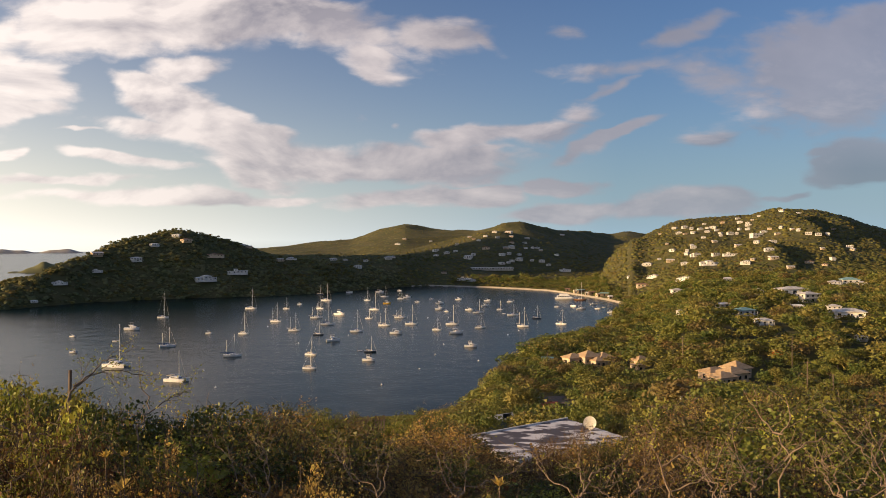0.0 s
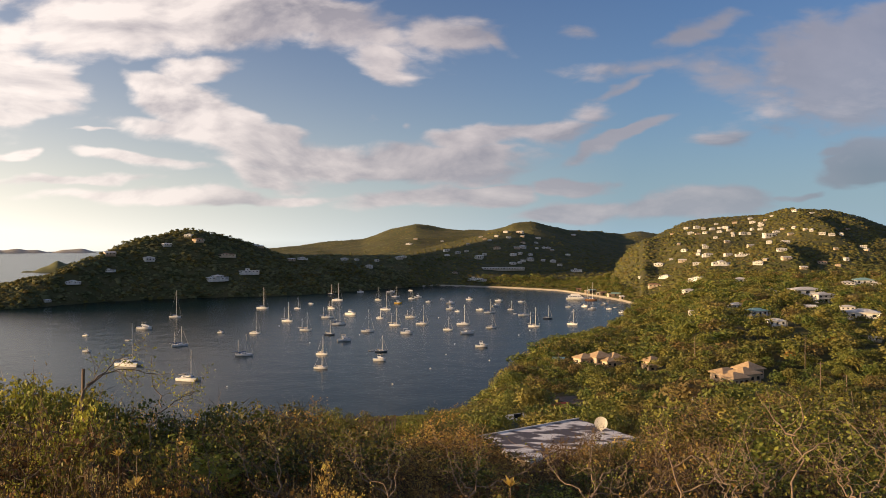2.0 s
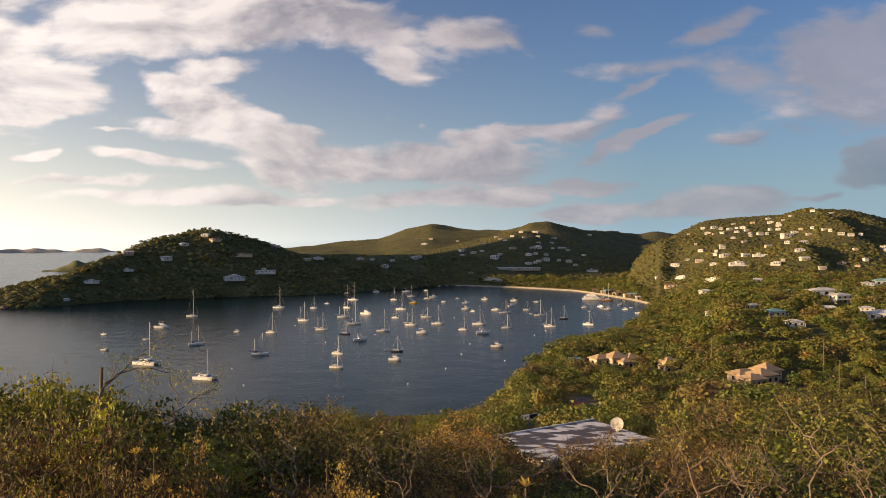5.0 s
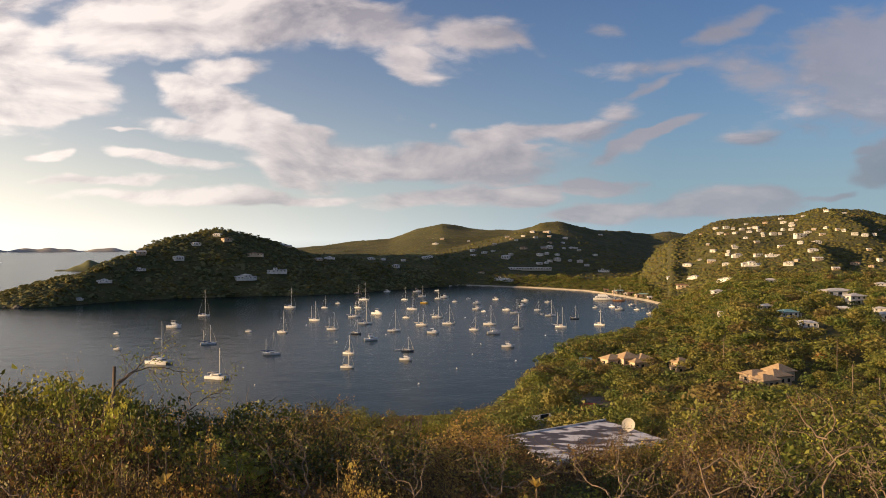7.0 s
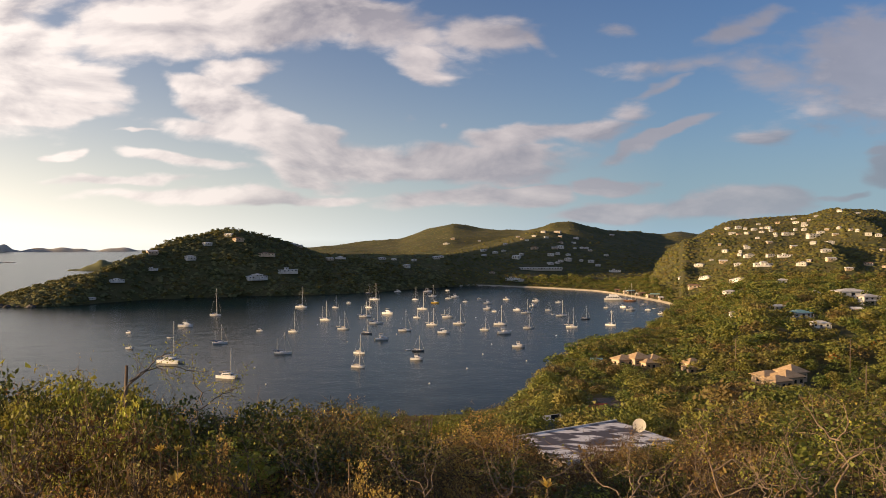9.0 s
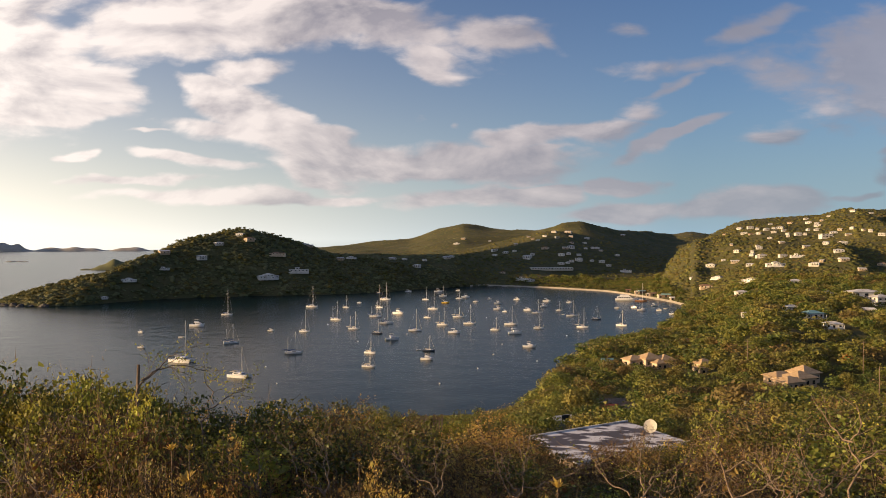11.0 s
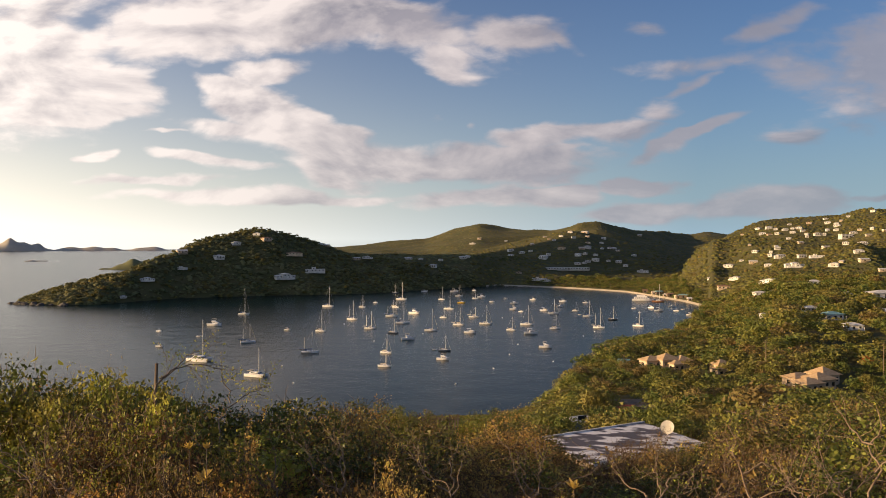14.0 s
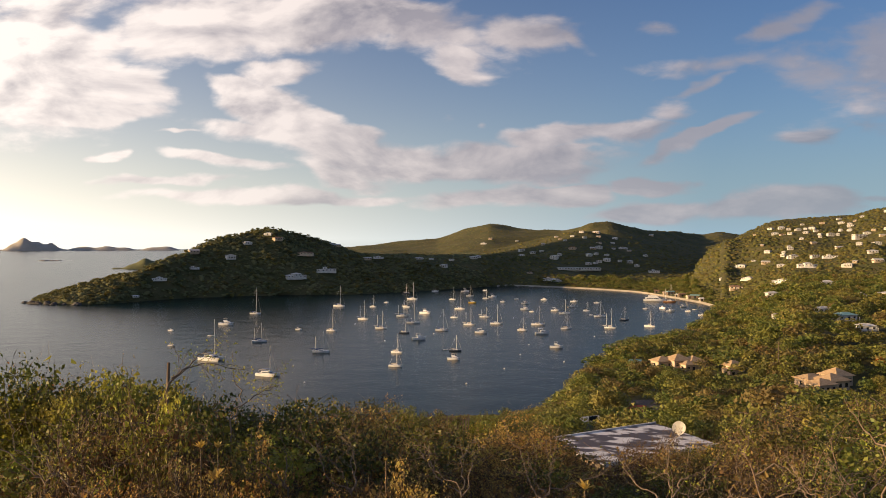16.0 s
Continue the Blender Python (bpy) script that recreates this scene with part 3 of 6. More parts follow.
def hip_roof(bm, x0, y0, x1, y1, z, rise, over=0.5, ridge=None, thick=0.18):
    """A hipped roof over a rectangle, with eaves; ridge: how far its ends draw in (0 makes a gable)."""
    x0, y0, x1, y1 = x0 - over, y0 - over, x1 + over, y1 + over
    w, d = x1 - x0, y1 - y0
    inset = min(w, d) / 2 if ridge is None else ridge
    if w >= d:
        a, b = (x0 + inset, (y0 + y1) / 2, z + rise), (x1 - inset, (y0 + y1) / 2, z + rise)
    else:
        a, b = ((x0 + x1) / 2, y0 + inset, z + rise), ((x0 + x1) / 2, y1 - inset, z + rise)
    lo = [bm.verts.new(c) for c in ((x0, y0, z), (x1, y0, z), (x1, y1, z), (x0, y1, z))]
    bo = [bm.verts.new((v.co.x, v.co.y, z - thick)) for v in lo]
    if (Vector(a) - Vector(b)).length < 0.05:
        a = b = ((x0 + x1) / 2, (y0 + y1) / 2, z + rise)
        t = bm.verts.new(a)
        for i in range(4):
            bm.faces.new((lo[i], lo[(i + 1) % 4], t))
    else:
        ta, tb = bm.verts.new(a), bm.verts.new(b)
        if w >= d:
            for f in ((lo[0], lo[1], tb, ta), (lo[1], lo[2], tb), (lo[2], lo[3], ta, tb), (lo[3], lo[0], ta)):
                bm.faces.new(f)
        else:
            for f in ((lo[0], lo[1], ta), (lo[1], lo[2], tb, ta), (lo[2], lo[3], tb), (lo[3], lo[0], ta, tb)):
                bm.faces.new(f)
    for i in range(4):
        bm.faces.new((bo[i], bo[(i + 1) % 4], lo[(i + 1) % 4], lo[i]))
    bm.faces.new(bo[::-1])


WINDOW = box_mesh("window", -0.6, -0.06, 0, 0.6, 0.05, 1.3, mat=M_GLASS)
DOOR = box_mesh("door", -0.8, -0.06, 0, 0.8, 0.05, 2.1, mat=M_GLASS)
POST = box_mesh("post", -0.12, -0.12, 0, 0.12, 0.12, 2.5, mat=M_WALL_WHITE)


def shared(name, me, parent, m):
    ob = new(name, me)
    ob.parent = parent
    ob.matrix_basis = m
    return ob


def house(style, label, category="house", width=10.0, depth=7.0, storeys=1, wall=None, roof=None, wing=False):
    """One house with its foot at 0, its front towards -y: wall, roof, windows, door, porch."""
    wall, roof = wall or M_WALL_WHITE, roof or M_ROOF_WHITE
    top = tagged(new(category.replace(" ", "_")), label, category, group="houses round the bay")
    h, w, d = 2.9 * storeys, width / 2, depth / 2
    bm = bmesh.new()
    box(bm, -w, -d, -3.0, w, d, h)
    if wing:
        box(bm, -w - 3.0, -d + 1.2, -3.0, -w + 0.003, d - 1.0, h * 0.7)
    part("wall", bm, wall, top)
    bm = bmesh.new()
    if style == "flat":
        box(bm, -w - 0.35, -d - 0.35, h, w + 0.35, d + 0.35, h + 0.3)
    else:
        hip_roof(bm, -w, -d, w, d, h + 0.18, 0.22 * depth if style == "hip" else 0.26 * depth, 0.6, 0.02 if style == "gable" else None)
    if wing:
        hip_roof(bm, -w - 3.0, -d + 1.2, -w - 0.7, d - 1.0, h * 0.7 + 0.18, 0.8, 0.4)
    part("roof", bm, roof, top)
    n = max(2, int(width / 2.6))
    for st in range(storeys):
        for i in range(n):
            x = -w + (i + 0.5) * width / n
            if st == 0 and i == n // 2:
                shared("door", DOOR, top, pose(x, -d, 0.05))
            else:
                shared("window", WINDOW, top, pose(x, -d, st * 2.9 + 0.9))
    for y in (-d * 0.4, d * 0.4):
        for side in (-1, 1):
            if not (wing and side < 0):
                shared("window", WINDOW, top, pose(side * w, y, (storeys - 1) * 2.9 + 0.9, 0, 0, 90))
    bm = bmesh.new()                                   # the veranda along the front
    zf = (storeys - 1) * 2.9
    box(bm, -w, -d - 2.2, zf - 0.2, w, -d - 0.003, zf)
    box(bm, -w, -d - 2.2, zf + 0.85, w, -d - 2.12, zf + 0.95)
    part("balcony" if storeys > 1 else "veranda", bm, wall, top)
    m = max(2, int(width / 3.5))
    for i in range(m + 1):
        shared("post", POST, top, Matrix.Translation((-w + 0.15 + i * (width - 0.3) / m, -d - 2.05, -0.5 if storeys == 1 else 0)) @ Matrix.Diagonal((1, 1, 1.1, 1)))
    return top


def estate(label, blocks, wall=None, roof=None):
    """A rambling house of several joined volumes: (x, y, width, depth, height, flat or hipped)."""
    wall, roof = wall or M_WALL_WHITE, roof or M_ROOF_WHITE
    top = tagged(new("house"), label, "house", group="houses round the bay")
    for bx, by, w, d, h, flat in blocks:
        bm = bmesh.new()
        box(bm, bx - w / 2, by - d / 2, -3.0, bx + w / 2, by + d / 2, h)
        part("wall", bm, wall, top)
        bm = bmesh.new()
        if flat:
            box(bm, bx - w / 2 - 0.3, by - d / 2 - 0.3, h, bx + w / 2 + 0.3, by + d / 2 + 0.3, h + 0.35)
        else:
            hip_roof(bm, bx - w / 2, by - d / 2, bx + w / 2, by + d / 2, h + 0.18, 0.24 * min(w, d), 0.5)
        part("roof", bm, roof, top)
        n = max(1, int(w / 3.2))
        for i in range(n):
            shared("window", WINDOW, top, pose(bx - w / 2 + (i + 0.5) * w / n, by - d / 2, h - 2.0))
    bm = bmesh.new()
    box(bm, -9.5, -7.6, -2.5, 7.5, -4.6, -0.15)
    part("terrace", bm, wall, top)
    return top


PROTOS = [
    house("hip", "white one-storey hillside house with a pale hipped roof", width=10, depth=7),
    house("hip", "white two-storey hillside house with a balcony", width=10, depth=8, storeys=2),
    house("gable", "cream hillside house with a white gabled roof", width=10, depth=7, wall=M_WALL_CREAM),
    house("flat", "white flat-roofed house among the trees", width=10, depth=7, storeys=2),
    house("hip", "white house with a side wing and pale roof", width=9, depth=7, storeys=2, wing=True),
    house("hip", "cream house with a brown hipped roof", width=10, depth=7, wall=M_WALL_CREAM, roof=M_ROOF_BROWN),
    house("hip", "white house with a faded teal sheet roof", width=10, depth=7, roof=M_ROOF_TEAL),
    house("flat", "long white apartment block on the hillside", "apartment block", width=40, depth=9, storeys=1),
    house("hip", "weathered grey two-storey house with a balcony", width=10, depth=7, storeys=2, wall=M_CONCRETE, roof=M_ROOF_BROWN),
    estate("rambling white house with a raised middle and low wings", [(0, 0, 8, 8, 5.4, False), (-7, 1.2, 7, 6.5, 3.0, False), (7, 0.8, 7, 6, 3.2, True), (2.5, -3.9, 5, 2.6, 2.6, True)]),
    estate("stepped white house with flat roofs and a tower block", [(-5, 0, 9, 7, 3.0, True), (4.5, 0.5, 11, 6.5, 3.3, True), (-1.5, 1.0, 4, 5, 6.2, True)]),
    estate("long cream house with brown hipped roofs", [(0, 0, 9, 7, 4.4, False), (-7.5, 0.6, 7, 6, 3.0, False), (8, 0.6, 8, 6, 3.4, False)], M_WALL_CREAM, M_ROOF_BROWN),
]
PROTO_WIDTH = [10, 10, 10, 10, 12, 10, 10, 40, 10, 21, 20, 22]
EAST_HOUSES = [
    (343, 1206, 8.7), (333, 1123, 9.2), (337, 1106, 6.4), (318, 1099, 10.1), (305, 1025, 6.9), (312, 1017, 6.4), (326, 1032, 8.0), (360, 1124, 6.0), (336, 1036, 5.0), (343, 1034, 9.1), (339, 1010, 6.4), (327, 1008, 7.4), (334, 981, 4.3), (329, 966, 3.8),
    (310, 970, 6.6), (341, 968, 8.6), (348, 966, 4.3), (313, 940, 6.9), (382, 1114, 7.6), (405, 1120, 7.2), (398, 1092, 9.2), (386, 1032, 6.6), (381, 1016, 9.0), (361, 992, 4.4), (366, 978, 6.8), (397, 1046, 4.7), (417, 1075, 6.4), (433, 1042, 7.3),
    (526, 1206, 7.3),
]
EAST_LOWER = [
    (371, 944, 8.9), (361, 940, 14.5), (319, 829, 6.6), (352, 870, 10.9), (375, 914, 6.9), (311, 859, 8.0), (310, 776, 9.7), (319, 1197, 5.2), (270, 982, 3.3), (267, 948, 7.8), (287, 940, 3.6), (285, 928, 7.6), (276, 922, 4.0), (272, 910, 5.3),
    (274, 882, 12.4), (277, 828, 8.9), (282, 802, 16.5), (254, 778, 20.5), (247, 832, 9.6), (251, 946, 5.4), (255, 914, 10.1), (237, 944, 12.2), (281, 754, 10.8), (221, 850, 18.3), (211, 704, 22.1), (208, 902, 9.4), (197, 805, 13.4),
]
EAST_RIGHT = [
    (260, 708, 6.3), (306, 718, 7.2), (303, 748, 9.3), (390, 894, 5.0), (388, 906, 4.6), (393, 876, 8.0), (400, 869, 7.1), (414, 878, 5.4), (467, 974, 5.5), (387, 932, 5.6), (379, 946, 5.7), (340, 756, 8.8), (348, 742, 5.7), (366, 766, 4.3),
    (382, 821, 2.9), (289, 760, 4.1), (419, 840, 8), (413, 821, 5),
]
POINT_HOUSES = [(-330, 933, 11), (-301, 957, 13), (-315, 967, 11), (-374, 882, 13), (-362, 852, 15), (-377, 802, 18), (-382, 761, 7), (-267, 952, 25), (-262, 902, 29), (-236, 937, 28), (-337, 897, 12), (-256, 1045, 6), (-249, 1049, 9), (-206, 1033, 10), (-195, 1049, 16), (-148, 1100, 11), (-132, 1105, 7), (-105, 1110, 7), (-111, 1073, 13), (-76, 1131, 11), (-70, 1140, 8)]
VILLAGE_HOUSES = [(-85, 1549, 15), (-75, 1608, 9), (-12, 1359, 11), (7, 1336, 11), (21, 1336, 9), (-23, 1602, 7), (24, 1372, 8), (47, 1421, 8), (53, 1391, 8), (61, 1370, 8), (73, 1393, 8), (91, 1419, 10), (93, 1384, 8), (116, 1429, 13), (118, 1405, 8), (69, 1296, 13), (-11, 1305, 11), (39, 1243, 14), (47, 1258, 8), (91, 1249, 10), (102, 1256, 8), (118, 1258, 7)]
VILLAGE_LOWER = [(87, 1206, 10), (98, 1213, 7), (104, 1224, 9), (114, 1347, 9), (100, 1292, 11), (110, 1305, 12), (135, 1327, 7), (148, 1432, 10), (140, 1391, 8), (148, 1340, 7), (155, 1344, 9), (159, 1324, 7), (116, 1235, 12), (136, 1238, 7), (150, 1236, 11), (183, 1307, 9), (158, 1220, 9), (232, 1585, 9), (177, 1182, 20), (27, 1093, 20), (37, 1085, 17), (2, 1125, 8)]
# x, y, width, style, turn
EAST_NEAR = [
    (175, 609, 8.8, 1, 0), (227, 650, 8.9, 0, 0), (218, 560, 7.0, 0, 10), (231, 540, 18, 0, 10), (220, 491, 10.5, 1, 20), (161, 467, 7.8, 0, 15), (157, 426, 9.5, 6, 20), (138, 474, 3.4, 0, 0), (154, 392, 7.8, 0, 0), (210, 438, 7.0, 1, -10), (285, 594, 7.6, 1, 0), (198, 456, 6.3, 2, 0), (306, 614, 12, 6, 0), (310, 603, 6, 0, 0),
    (205, 411, 14, 0, -15),
]
EAST_SINGLE = [(177, 345, 4, 0, 0), (71, 1174, 60, 7, -4)]
FOOTPRINTS = []


def place_house(x, y, width, proto, turn):
    away = -math.degrees(math.atan2(x, y))              # the front looks down towards the bay
    k = width / PROTO_WIDTH[proto]
    z = float(ground_height(np.array([x]), np.array([y]))[0])
    tall = 0.8 if proto == 7 else min(max(k * (0.55 if proto in (1, 3, 4, 8) else 0.66), 0.33), 0.8) * (1.3 if y < 700 else 1.0)
    ob = copy_thing(PROTOS[proto], pose(x, y, z + (2.0 if proto == 7 else 0.7), 0, 0, away + turn) @ Matrix.Diagonal((k, min(max(k, 0.6), 1.3), tall, 1)))
    FOOTPRINTS.append((x, y, width, 18 if y < 700 else 5))
    return ob


hrng = np.random.RandomState(11)
for x, y, w in EAST_HOUSES + EAST_LOWER + EAST_RIGHT + POINT_HOUSES + VILLAGE_HOUSES + VILLAGE_LOWER:
    w = max(w * 0.82, 3.6)
    if w > 12:
        kind = hrng.choice([9, 10, 11], p=[0.45, 0.4, 0.15])
    else:
        kind = hrng.choice([0, 1, 2, 3, 4, 5], p=[0.36, 0.14, 0.2, 0.08, 0.12, 0.10])
    place_house(x, y, w, kind, hrng.uniform(-30, 30))
for x, y, w, kind, turn in EAST_NEAR + EAST_SINGLE:
    place_house(x, y, w, kind, turn + 18)
for ob in PROTOS:                                       # the patterns themselves are not part of the place
    for o in (*ob.children_recursive, ob):
        bpy.data.objects.remove(o)


def villa(x, y, turn, blocks, label):
    """A terracotta-roofed villa of several hipped blocks: (x, y, width, depth, height, rise)."""
    z = float(ground_height(np.array([x]), np.array([y]))[0])
    top = tagged(new("villa"), label, "villa")
    top.matrix_basis = pose(x, y, z - 1.5, 0, 0, turn)
    for bx, by, w, d, h, rise in blocks:
        bm = bmesh.new()
        box(bm, bx - w / 2, by - d / 2, -4, bx + w / 2, by + d / 2, h)
        wl = part("wall", bm, M_WALL_CREAM, top)
        bm = bmesh.new()
        hip_roof(bm, bx - w / 2, by - d / 2, bx + w / 2, by + d / 2, h + 0.18, rise, 0.7)
        part("roof", bm, M_ROOF_TILE, top)
        n = max(1, int(w / 2.4))
        for i in range(n):
            shared("window", WINDOW, wl, pose(bx - w / 2 + (i + 0.5) * w / n, by - d / 2, h - 2.1))
        for k in (-1, 1):
            shared("window", WINDOW, wl, pose(bx + k * w / 2, by, h - 2.1, 0, 0, 90))
        FOOTPRINTS.append((x + bx, y + by, w, 20))
    return top


villa(62, 348, 24, [(0, 0, 8, 7.5, 5.0, 2.3), (-6, 2.5, 7, 6, 4.4, 1.8), (6, -2, 6.5, 7, 4.5, 2.0), (1, -5.5, 5, 5, 3.8, 1.4)], "sprawling cream villa with terracotta hipped roofs by the shore")
villa(81, 334, 26, [(0, 0, 6.5, 5.5, 4.4, 1.9), (-3.3, -2.4, 3.6, 3.6, 3.2, 1.0)], "small cream cottage with a terracotta hipped roof")
villa(101, 289, 28, [(2, 0, 8.5, 7.5, 4.6, 2.0), (-5, -2, 7.5, 6.5, 4.0, 1.6), (8.5, 4, 7.5, 7.5, 5.2, 2.5), (-1, 6, 8.5, 6, 4.4, 1.4), (-10, -5, 5, 4, 2.4, 0.6)], "large cream villa with pale terracotta roofs above the trees")


# ---------------------------------------------------------------- boats
M_HULL = material("white_gelcoat", 0.25, color=(0.86, 0.84, 0.80), color2=(0.78, 0.76, 0.72), scale=0.5, spec=0.5)
M_HULL_DARK = material("navy_hull_paint", 0.3, color=(0.03, 0.04, 0.07), color2=(0.05, 0.06, 0.09), scale=0.5, spec=0.5)
M_HULL_YELLOW = material("yellow_hull_paint", 0.35, color=(0.7, 0.45, 0.05), color2=(0.6, 0.38, 0.05), scale=0.5)
M_WOOD = material("varnished_wood", 0.4, color=(0.28, 0.13, 0.06), color2=(0.36, 0.2, 0.1), scale=1.0)
M_ALU = material("painted_aluminium_mast", 0.35, color=(0.72, 0.69, 0.64), color2=(0.62, 0.6, 0.56), scale=1.0, spec=0.5)
M_CANVAS = material("blue_sail_cover", 0.9, color=(0.06, 0.09, 0.18), color2=(0.10, 0.13, 0.22), scale=1.0)
M_CANVAS_TAN = material("tan_canvas", 0.9, color=(0.5, 0.44, 0.34), color2=(0.42, 0.36, 0.27), scale=1.0)


def hull_mesh(L, B, free, draft=0.5, stern=0.75, sheer=0.25, n=12):
    """A boat's hull, bow towards +x, floating at z = 0: lofted from stations, decked over."""
    bm = bmesh.new()
    rows = []
    for i in range(n + 1):
        u = i / n
        x = -L / 2 + L * u
        wide = B / 2 * min(1, stern + (1 - stern) * u / 0.45) * (1 if u < 0.45 else max(0.03, math.cos((u - 0.45) / 0.55 * math.pi / 2) ** 0.75))
        top = free * (1 + sheer * (u - 0.35) ** 2 * 3)
        dk = draft * (1 if u < 0.8 else (1 - u) / 0.2)
        rake = 0.10 * L * max(0, u - 0.8) * 2
        prof = [(wide, top), (wide * 0.97, top * 0.45), (wide * 0.82, -dk * 0.3), (wide * 0.3, -dk)]
        rows.append([bm.verts.new((x - (rake if z < top * 0.5 else 0), y, z)) for y, z in prof] + [bm.verts.new((x - (rake if z < top * 0.5 else 0), -y, z)) for y, z in prof[::-1]])
    for a, b in zip(rows, rows[1:]):
        for i in range(7):
            bm.faces.new((a[i], b[i], b[i + 1], a[i + 1]))
        bm.faces.new((a[7], b[7], b[0], a[0]))
    bm.faces.new(rows[0])
    bm.faces.new(rows[-1][::-1])
    bmesh.ops.recalc_face_normals(bm, faces=bm.faces)
    return bm


def pole(bm, a, b, r0, r1=None, sides=6):
    V, Fs = tubes(np.array([a], float), np.array([b], float), np.array([r0]), np.array([r0 if r1 is None else r1]), sides)
    vs = [bm.verts.new(v) for v in V]
    for f in Fs:
        bm.faces.new([vs[i] for i in f])
    bm.faces.new(vs[:sides])
    bm.faces.new(vs[sides:][::-1])


def cabin(bm, x0, x1, half, z0, z1, taper=0.8):
    vs = [bm.verts.new(c) for c in ((x0, -half, z0), (x1, -half * taper, z0), (x1, half * taper, z0), (x0, half, z0),
                                    (x0 + 0.1, -half * 0.85, z1), (x1 - 0.25 * (x1 - x0), -half * taper * 0.8, z1), (x1 - 0.25 * (x1 - x0), half * taper * 0.8, z1), (x0 + 0.1, half * 0.85, z1))]
    for f in ((4, 5, 6, 7), (0, 1, 5, 4), (1, 2, 6, 5), (2, 3, 7, 6), (3, 0, 4, 7)):
        bm.faces.new([vs[i] for i in f])


def boat_top(name, label, category, x, y, turn):
    ob = tagged(new(name), label, category, group="boats moored in the bay")
    ob.matrix_basis = pose(x, y, 0, 0, 0, turn)
    return ob


def sailing_boat(x, y, L, mast, turn, kind="s"):
    dark = kind == "d"
    L = max(L, 6.0)
    B = L * 0.29
    free = 0.10 * L
    label = {"s": "white single-masted sailing yacht at its mooring, sails furled", "k": "two-masted white ketch at its mooring, sails furled",
             "d": "dark-hulled sailing yacht at its mooring, sails furled", "g": "large wooden schooner moored close to the beach"}[kind]
    top = boat_top("sailing_yacht", label, "sailing boat", x, y, turn)
    part("hull", hull_mesh(L, B, free), M_HULL_DARK if dark else M_WOOD if kind == "g" else M_HULL, top)
    bm = bmesh.new()
    cabin(bm, -0.18 * L, 0.22 * L, B * 0.3, free * 0.98, free * 1.55)
    cb = part("cabin", bm, M_HULL, top)
    for s_ in (-1, 1):
        part("cabin_window", box_mesh("cabin_window", -0.12 * L, s_ * B * 0.285 - 0.02, free * 1.15, 0.1 * L, s_ * B * 0.285 + 0.02, free * 1.35, mat=M_GLASS), None, cb)
    bm = bmesh.new()
    cabin(bm, -0.33 * L, -0.16 * L, B * 0.28, free * 1.5, free * 2.2)
    part("spray_hood", bm, M_CANVAS if L > 8 else M_CANVAS_TAN, top)
    masts = [(0.08 * L, mast)] if kind in "sd" else [(0.1 * L, mast), (-0.32 * L, mast * 0.74)]
    rad = max(0.13, 0.016 * L)
    for mx, mh in masts:
        bm = bmesh.new()
        pole(bm, (mx, 0, free), (mx, 0, mh), rad, rad * 0.75)
        ms = part("mast", bm, M_ALU, top)
        bm = bmesh.new()
        pole(bm, (mx, 0, free * 2.0), (mx - 0.34 * L, 0, free * 2.1), rad * 0.9)
        part("boom", bm, M_ALU, ms)
        bm = bmesh.new()
        pole(bm, (mx - 0.02 * L, 0, free * 2.25), (mx - 0.33 * L, 0, free * 2.25), 0.026 * L, 0.014 * L, 8)
        part("furled_sail", bm, M_CANVAS if dark or L > 9 else M_CANVAS_TAN, ms)
        bm = bmesh.new()
        pole(bm, (mx, -B * 0.25, mh * 0.58), (mx, B * 0.25, mh * 0.58), 0.035, 0.035, 4)
        part("spreader", bm, M_ALU, ms)
    bm = bmesh.new()
    pole(bm, (0.48 * L, 0, free * 1.1), (masts[0][0] + 0.02, 0, masts[0][1] * 0.97), 0.06, 0.03, 4)
    part("furled_headsail", bm, M_CANVAS_TAN, top)
    bm = bmesh.new()
    pole(bm, (-0.49 * L, 0, free), (masts[0][0], 0, masts[0][1] * 0.99), 0.022, 0.022, 3)
    for s_ in (-1, 1):
        pole(bm, (masts[0][0], s_ * B * 0.45, free), (masts[0][0], 0, masts[0][1] * 0.95), 0.022, 0.022, 3)
    part("rigging", bm, M_ALU, top)
    bm = bmesh.new()
    for i in range(9):
        px = -0.46 * L + i * 0.115 * L
        hb = B * 0.44 * (1 if px < 0 else max(0.15, 1 - (px / (0.5 * L)) ** 2))
        for s_ in (-1, 1):
            pole(bm, (px, s_ * hb, free), (px, s_ * hb, free + 0.6), 0.02, 0.02, 3)
    part("railing", bm, M_ALU, top)
    return top


